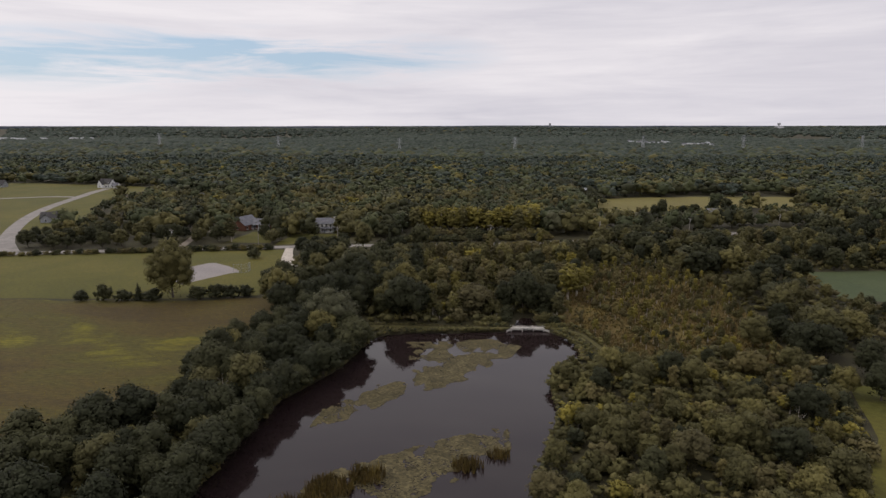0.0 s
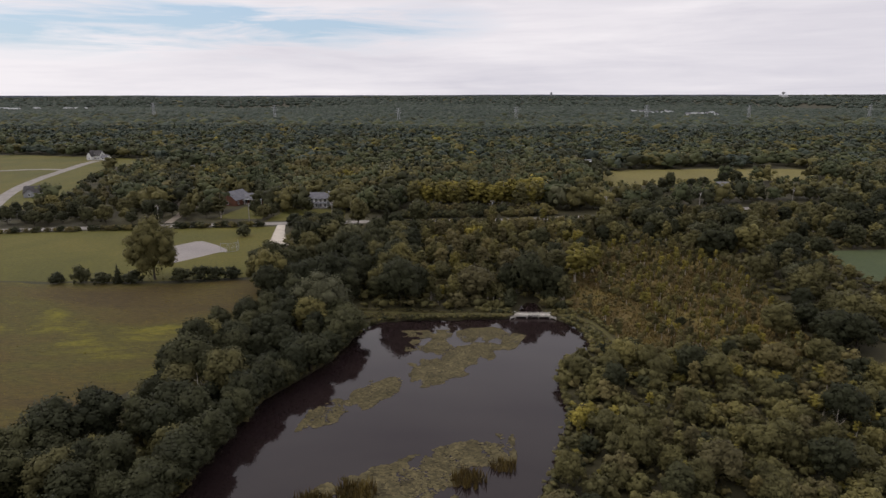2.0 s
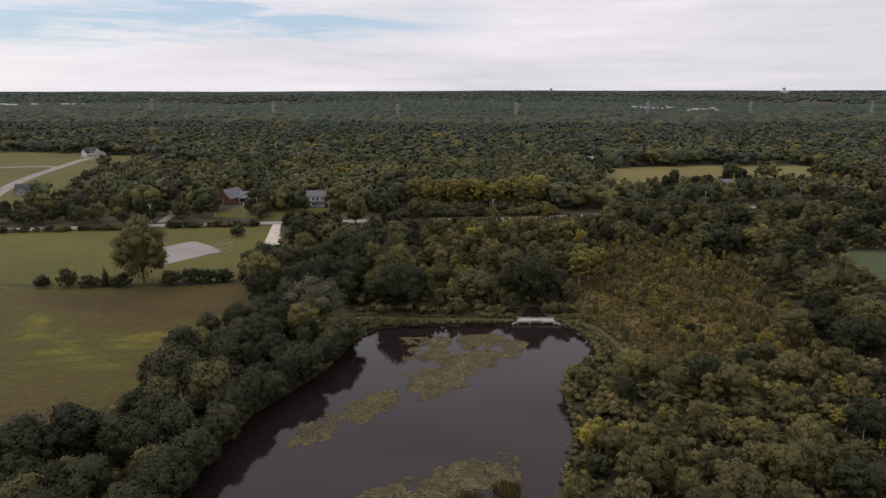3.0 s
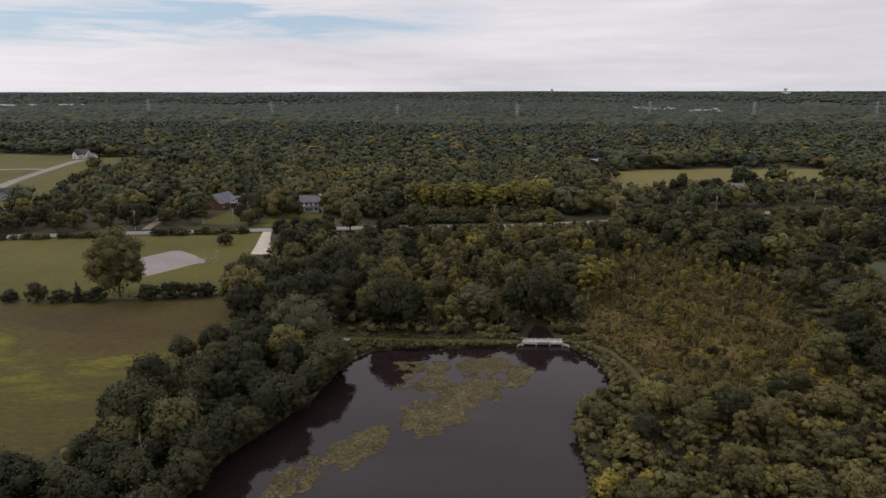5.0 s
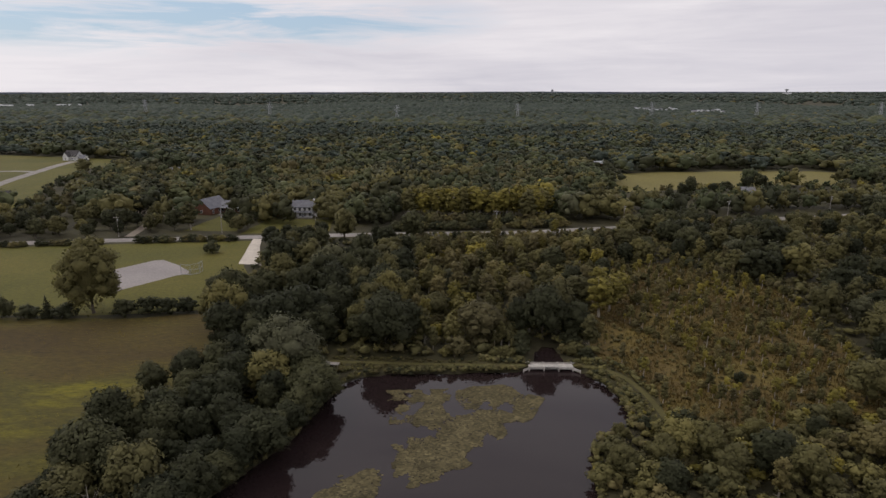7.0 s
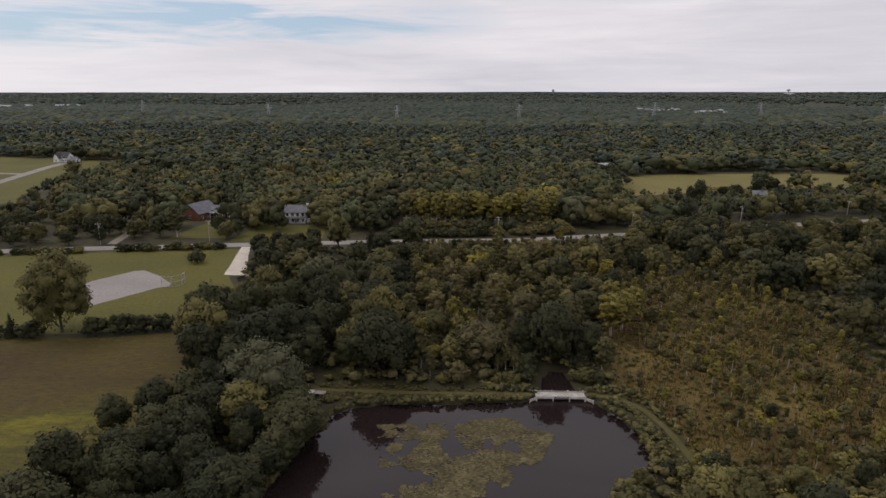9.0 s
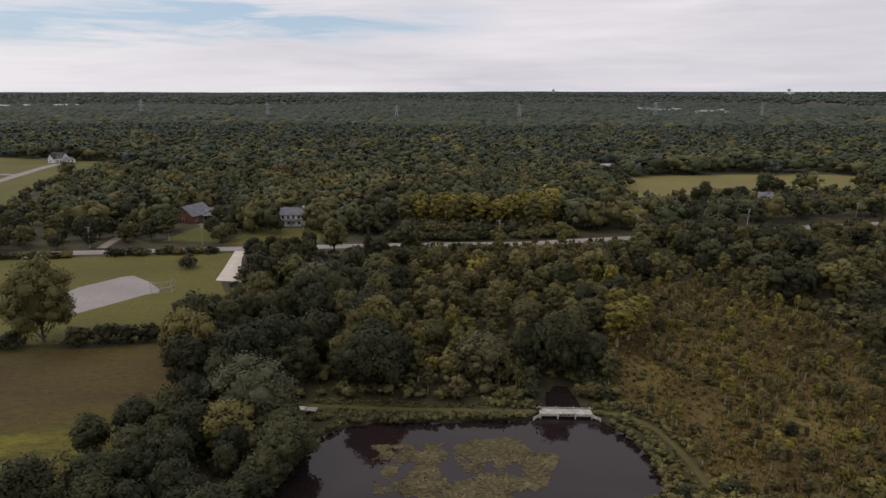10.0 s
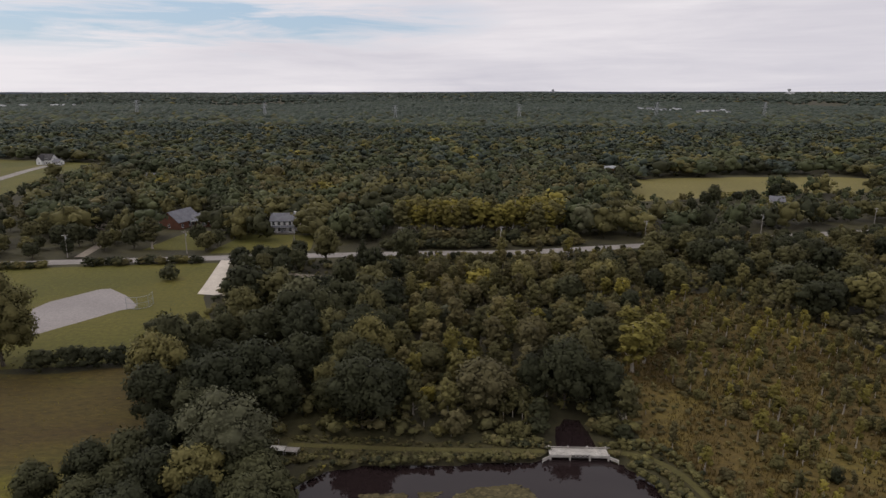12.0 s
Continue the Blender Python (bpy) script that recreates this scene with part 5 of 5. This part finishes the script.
def door(ob, x, y, w=1.0, h=2.05):
    d = part("door", box(bmesh.new(), (x - w / 2, y - 0.06, 0.1), (x + w / 2, y - 0.01, 0.1 + h), bevel=0.01), GREY_SIDING, ob)
    part("handle", box(bmesh.new(), (x + w / 2 - 0.14, y - 0.12, 1.05), (x + w / 2 - 0.08, y - 0.06, 1.2)), METAL, d)


def chimney(ob, x, y, z0, z1, material):
    part("chimney", box(box(bmesh.new(), (x - 0.45, y - 0.35, z0), (x + 0.45, y + 0.35, z1)), (x - 0.52, y - 0.42, z1), (x + 0.52, y + 0.42, z1 + 0.15)), material, ob)


def white_house():
    ob = tagged(new("house"), "white two-storey house with grey roof and porch", "house")
    block(ob, 9.6, 7.5, 5.4, 2.6, WHITE_SIDING, SHINGLE, pose(0, 0, 0), 2, 4)
    part("porch_roof", box(bmesh.new(), (-4.9, -0.9, -0.09), (4.9, 0.9, 0.09), pose(0, -4.6, 2.95, 14)), SHINGLE, ob, "lean-to grey porch roof")
    for x in (-4.6, -1.6, 1.6, 4.6):
        part("porch_post", box(bmesh.new(), (x - 0.08, -5.4, 0), (x + 0.08, -5.24, 2.75)), WHITE_SIDING, ob)
    part("porch_floor", box(bmesh.new(), (-4.9, -5.5, 0), (4.9, -3.76, 0.25)), GREY_WOOD, ob)
    door(ob, 0.0, -3.76)
    chimney(ob, 5.2, 0.5, 0, 8.6, WHITE_SIDING)
    block(ob, 5.0, 5.5, 2.7, 1.8, WHITE_SIDING, SHINGLE, pose(8.5, 1.6, 0), 1, 1, "s")
    ob.matrix_basis = pose(-82.4, 354.0, 0, 0, 0, 3)


def brick_house():
    ob = tagged(new("house"), "large red brick house with grey hipped roofs beside a dirt yard", "house")
    block(ob, 13.5, 11, 3.4, 4.2, BRICK, SHINGLE, pose(-4.5, 0, 0, 0, 0, 72), 1, 3)
    block(ob, 11, 8, 3.2, 2.4, BRICK, SHINGLE, pose(6.0, 3.5, 0, 0, 0, 0), 1, 4, "s")
    part("porch_roof", box(bmesh.new(), (-5.2, -1.2, -0.09), (5.2, 1.2, 0.09), pose(6.4, -1.4, 3.1, 9)), SHINGLE, ob, "pale edged porch roof")
    part("fascia", box(bmesh.new(), (1.2, -2.68, 2.78), (11.6, -2.62, 2.98)), WHITE_SIDING, ob)
    part("fascia", box(bmesh.new(), (0.4, -1.16, 2.66), (12.0, -1.1, 2.86)), WHITE_SIDING, ob)
    for x in (1.6, 4.8, 8.0, 11.2):
        part("porch_post", box(bmesh.new(), (x - 0.1, -2.6, 0), (x + 0.1, -2.4, 2.8)), WHITE_SIDING, ob)
    door(ob, 6.2, -0.52)
    ob.matrix_basis = pose(-128.5, 362, 0, 0, 0, 0)


def plain_house(label, x, y, turn, w, d, h, rise, wall, roof, storeys=1, nwin=3, wing=True):
    ob = tagged(new("house"), label, "house")
    block(ob, w, d, h, rise, wall, roof, pose(0, 0, 0), storeys, nwin)
    if wing:
        block(ob, d * 0.75, w * 0.45, h * 0.9, rise * 0.9, wall, roof, pose(-w * 0.22, -d * 0.45, 0, 0, 0, 90), 1, 1, "w")
    door(ob, w * 0.2, -d / 2 - 0.01)
    z = float(ground_z(x, y))
    ob.matrix_basis = pose(x, y, z, 0, 0, turn)


white_house()
brick_house()
plain_house("house with low dark brown roof and white gable among trees", -45, 361, 8, 13, 8, 3.0, 2.8, WHITE_SIDING, DARK_SHINGLE)
plain_house("red-brown farm shed with pale metal roof beside hay field", 105, 560, 5, 9.5, 7, 4.2, 1.4, BRICK, METAL, 1, 3, False)
plain_house("new white house with dark roof and steep gables", -357, 602, -12, 13, 8, 4.2, 4.2, WHITE_SIDING, DARK_SHINGLE, 2, 4)
plain_house("white garage with grey roof beside a new house", -345, 597, -12, 6, 6, 2.6, 2.2, WHITE_SIDING, SHINGLE, 1, 2, False)
plain_house("low house with dark roof and white gable on a lawn", -266, 387, 20, 14, 9, 2.8, 3.2, GREY_SIDING, DARK_SHINGLE)
plain_house("low grey roofed house half hidden in woods", -218, 498, 0, 14, 7, 3.0, 3.4, GREY_SIDING, SHINGLE, 1, 3, False)
plain_house("small white house half hidden in woods", 166, 428, -10, 7, 6, 2.8, 2.2, WHITE_SIDING, SHINGLE, 1, 2, False)
plain_house("grey house with dark roof on far lawns", -468, 600, 10, 16, 9, 3.2, 3.6, GREY_SIDING, DARK_SHINGLE)


def far_buildings():
    """The pale roofs of a small town, far off among woods."""
    for k in range(17):
        y = 1950 + RNG.uniform(-110, 130) if k < 10 else 1760 + RNG.uniform(-70, 70)
        x = y * (0.248 + 0.0065 * k + RNG.uniform(-0.004, 0.004)) if k < 10 else y * (0.335 + 0.007 * (k - 10))
        ob = tagged(new("far_building"), "far pale town building above dark woods", "building", "far town buildings")
        w, d, h = RNG.uniform(6, 18), RNG.uniform(8, 12), RNG.uniform(7, 10.5)
        part("wall", gable_wall(w, d, h, 3), WHITE_SIDING, ob)
        part("roof", gable_roof(w, d, h, 3), (SHINGLE, METAL)[k % 2], ob)
        ob.matrix_basis = pose(x, y, float(ground_z(x, y)) + 2.5, 0, 0, RNG.uniform(-30, 30))
        part("plinth", box(bmesh.new(), (-w / 2, -d / 2, -6), (w / 2, d / 2, 0)), WHITE_SIDING, ob)
    for x, w in ((-1745, 90), (-1670, 70), (-1610, 30), (-1470, 40), (-1420, 60)):
        y = 2300 + RNG.uniform(-30, 30)
        ob = tagged(new("far_shed"), "long pale shed far off beside dark woods", "building", "far long sheds")
        part("wall", gable_wall(w * 0.7, 16, 11, 2), WHITE_SIDING, ob)
        part("roof", gable_roof(w * 0.7, 16, 11, 2), METAL, ob)
        ob.matrix_basis = pose(x, y, float(ground_z(x, y)) + 1.0, 0, 0, 0)


far_buildings()

# ---- poles, pylons, backstop ----


def pylon():
    """A steel lattice mast with two pairs of arms."""
    ob = tagged(new("pylon"), "pale steel lattice power pylon above the woods", "pylon", "power line pylons")
    H = 36.0

    def at(z, sx, sy):
        s = 3.2 * (1 - z / H) + 0.7
        return (sx * s, sy * s, z)

    for sx in (-1, 1):
        for sy in (-1, 1):
            part("leg", beam(bmesh.new(), at(0, sx, sy), at(H, sx, sy), 0.4), METAL, ob)
    lev = [0, 8, 15, 21, 26, 30, 33, 36]
    for a, b in zip(lev, lev[1:]):
        for sy in (-1, 1):
            part("brace", beam(beam(bmesh.new(), at(a, -1, sy), at(b, 1, sy), 0.26), at(a, 1, sy), at(b, -1, sy), 0.26), METAL, ob)
    for z, r in ((26, 7.5), (31, 6.5), (35.5, 5.0)):
        part("arm", beam(beam(beam(bmesh.new(), (-r, 0, z), (r, 0, z), 0.45), (-r, 0, z), (0, 0, z + 2), 0.35), (r, 0, z), (0, 0, z + 2), 0.35), METAL, ob)
    return ob


first = pylon()
spots = [(-700, 1400), (-434, 1417), (-159, 1433), (104, 1449), (398, 1466), (630, 1480), (905, 1496)]
first.matrix_basis = pose(*spots[0], float(ground_z(*spots[0])), 0, 0, 3)
for x, y in spots[1:]:
    copy_thing(first, pose(x, y, float(ground_z(x, y)), 0, 0, 3))


def utility_pole():
    ob = tagged(new("utility_pole"), "pale wooden utility pole with crossarm beside the road", "utility pole", "poles along the road")
    bm = bmesh.new()
    tube(bm, [(0, 0, -0.3), (0, 0, 4), (0.05, 0, 9.2)], [0.17, 0.14, 0.10], 8)
    part("pole", bm, GREY_WOOD, ob)
    part("crossarm", box(bmesh.new(), (-1.1, -0.06, 8.4), (1.1, 0.06, 8.56)), GREY_WOOD, ob)
    for x in (-1.0, -0.45, 0.45, 1.0):
        part("insulator", tube(bmesh.new(), [(x, 0, 8.56), (x, 0, 8.66), (x, 0, 8.78)], [0.05, 0.08, 0.03], 6), WHITE_SIDING, ob)
    part("transformer", tube(bmesh.new(), [(0.32, 0, 7.1), (0.32, 0, 7.15), (0.32, 0, 7.95), (0.32, 0, 8.0)], [0.18, 0.22, 0.22, 0.16], 10), METAL, ob)
    return ob


first = utility_pole()
first.matrix_basis = pose(-150, 305.5, 0, 0, 0, 12)
for x, y, r in ((-108, 313, 10), (-68, 319, 10), (-27, 324, 8), (12, 326, 8), (72, 340, 20), (126, 356, 20), (184, 373, 18)):
    copy_thing(first, pose(x, y, 0, 0, 0, r))


def backstop():
    """Three tall netted bays round the corner of the infield."""
    ob = tagged(new("backstop"), "pale steel chain-link backstop behind the home plate", "backstop")
    bays = [((-2.6, 2.2), (0, 0)), ((0, 0), (3.0, 0.4)), ((3.0, 0.4), (4.6, 3.0))]
    for (ax, ay), (bx, by) in bays:
        for z in (0.15, 1.8, 3.6):
            part("rail", beam(bmesh.new(), (ax, ay, z), (bx, by, z), 0.09), METAL, ob)
        bm = bmesh.new()
        for k in range(1, 8):
            t = k / 8
            beam(bm, (ax + (bx - ax) * t, ay + (by - ay) * t, 0.15), (ax + (bx - ax) * t, ay + (by - ay) * t, 3.6), 0.02)
        part("netting", bm, METAL, ob)
    for x, y in ((-2.6, 2.2), (0, 0), (3.0, 0.4), (4.6, 3.0)):
        part("post", tube(bmesh.new(), [(x, y, 0), (x, y, 2), (x, y, 3.7)], [0.07, 0.07, 0.07], 8), METAL, ob)
    ob.matrix_basis = pose(-94.5, 251.0, 0, 0, 0, 35)


backstop()


def horizon_marks():
    """A water tower and a tall block on the skyline."""
    x, y = 2240, 4700
    z = float(ground_z(x, y))
    ob = tagged(new("water_tower"), "far grey water tower on the skyline", "water tower")
    part("tank", tube(bmesh.new(), [(0, 0, 22), (0, 0, 25), (0, 0, 33), (0, 0, 36)], [6, 12, 12, 5], 12), METAL, ob)
    part("stem", tube(bmesh.new(), [(0, 0, 0), (0, 0, 12), (0, 0, 22)], [5, 4, 4], 10), METAL, ob)
    ob.matrix_basis = pose(x, y, z)
    x, y = 590, 4700
    ob = tagged(new("tower_block"), "far grey tower block on the skyline", "building")
    part("wall", box(box(bmesh.new(), (-7, -7, 0), (7, 7, 34)), (-3, -3, 34), (3, 3, 37)), GREY_SIDING, ob)
    ob.matrix_basis = pose(x, y, float(ground_z(x, y)))
    x, y = 1980, 4150
    ob = tagged(new("far_shed"), "long white shed far off on a rise", "building", "far long sheds")
    part("wall", gable_wall(50, 20, 13, 3), WHITE_SIDING, ob)
    part("roof", gable_roof(50, 20, 13, 3), METAL, ob)
    ob.matrix_basis = pose(x, y, float(ground_z(x, y)) + 2)


horizon_marks()


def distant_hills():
    """The last ridge beyond the woods, hazed blue by its colour, a plain backdrop of distance."""
    # blue-grey air haze mixed into the ridge's base colour
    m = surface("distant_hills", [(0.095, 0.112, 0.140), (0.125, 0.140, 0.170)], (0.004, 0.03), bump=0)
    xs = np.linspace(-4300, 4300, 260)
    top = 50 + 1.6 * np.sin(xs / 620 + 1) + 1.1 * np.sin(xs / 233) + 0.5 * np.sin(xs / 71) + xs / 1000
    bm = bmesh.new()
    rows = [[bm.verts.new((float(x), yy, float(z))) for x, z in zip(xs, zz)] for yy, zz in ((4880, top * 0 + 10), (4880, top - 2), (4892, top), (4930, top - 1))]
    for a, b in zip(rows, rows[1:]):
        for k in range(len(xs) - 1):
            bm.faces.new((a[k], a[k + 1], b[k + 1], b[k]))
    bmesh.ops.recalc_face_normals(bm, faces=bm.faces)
    tagged(new("backdrop", bm_mesh("backdrop", bm, m)), "far wooded ridge on the horizon, coloured blue-grey with haze", "hills", kind="structure")


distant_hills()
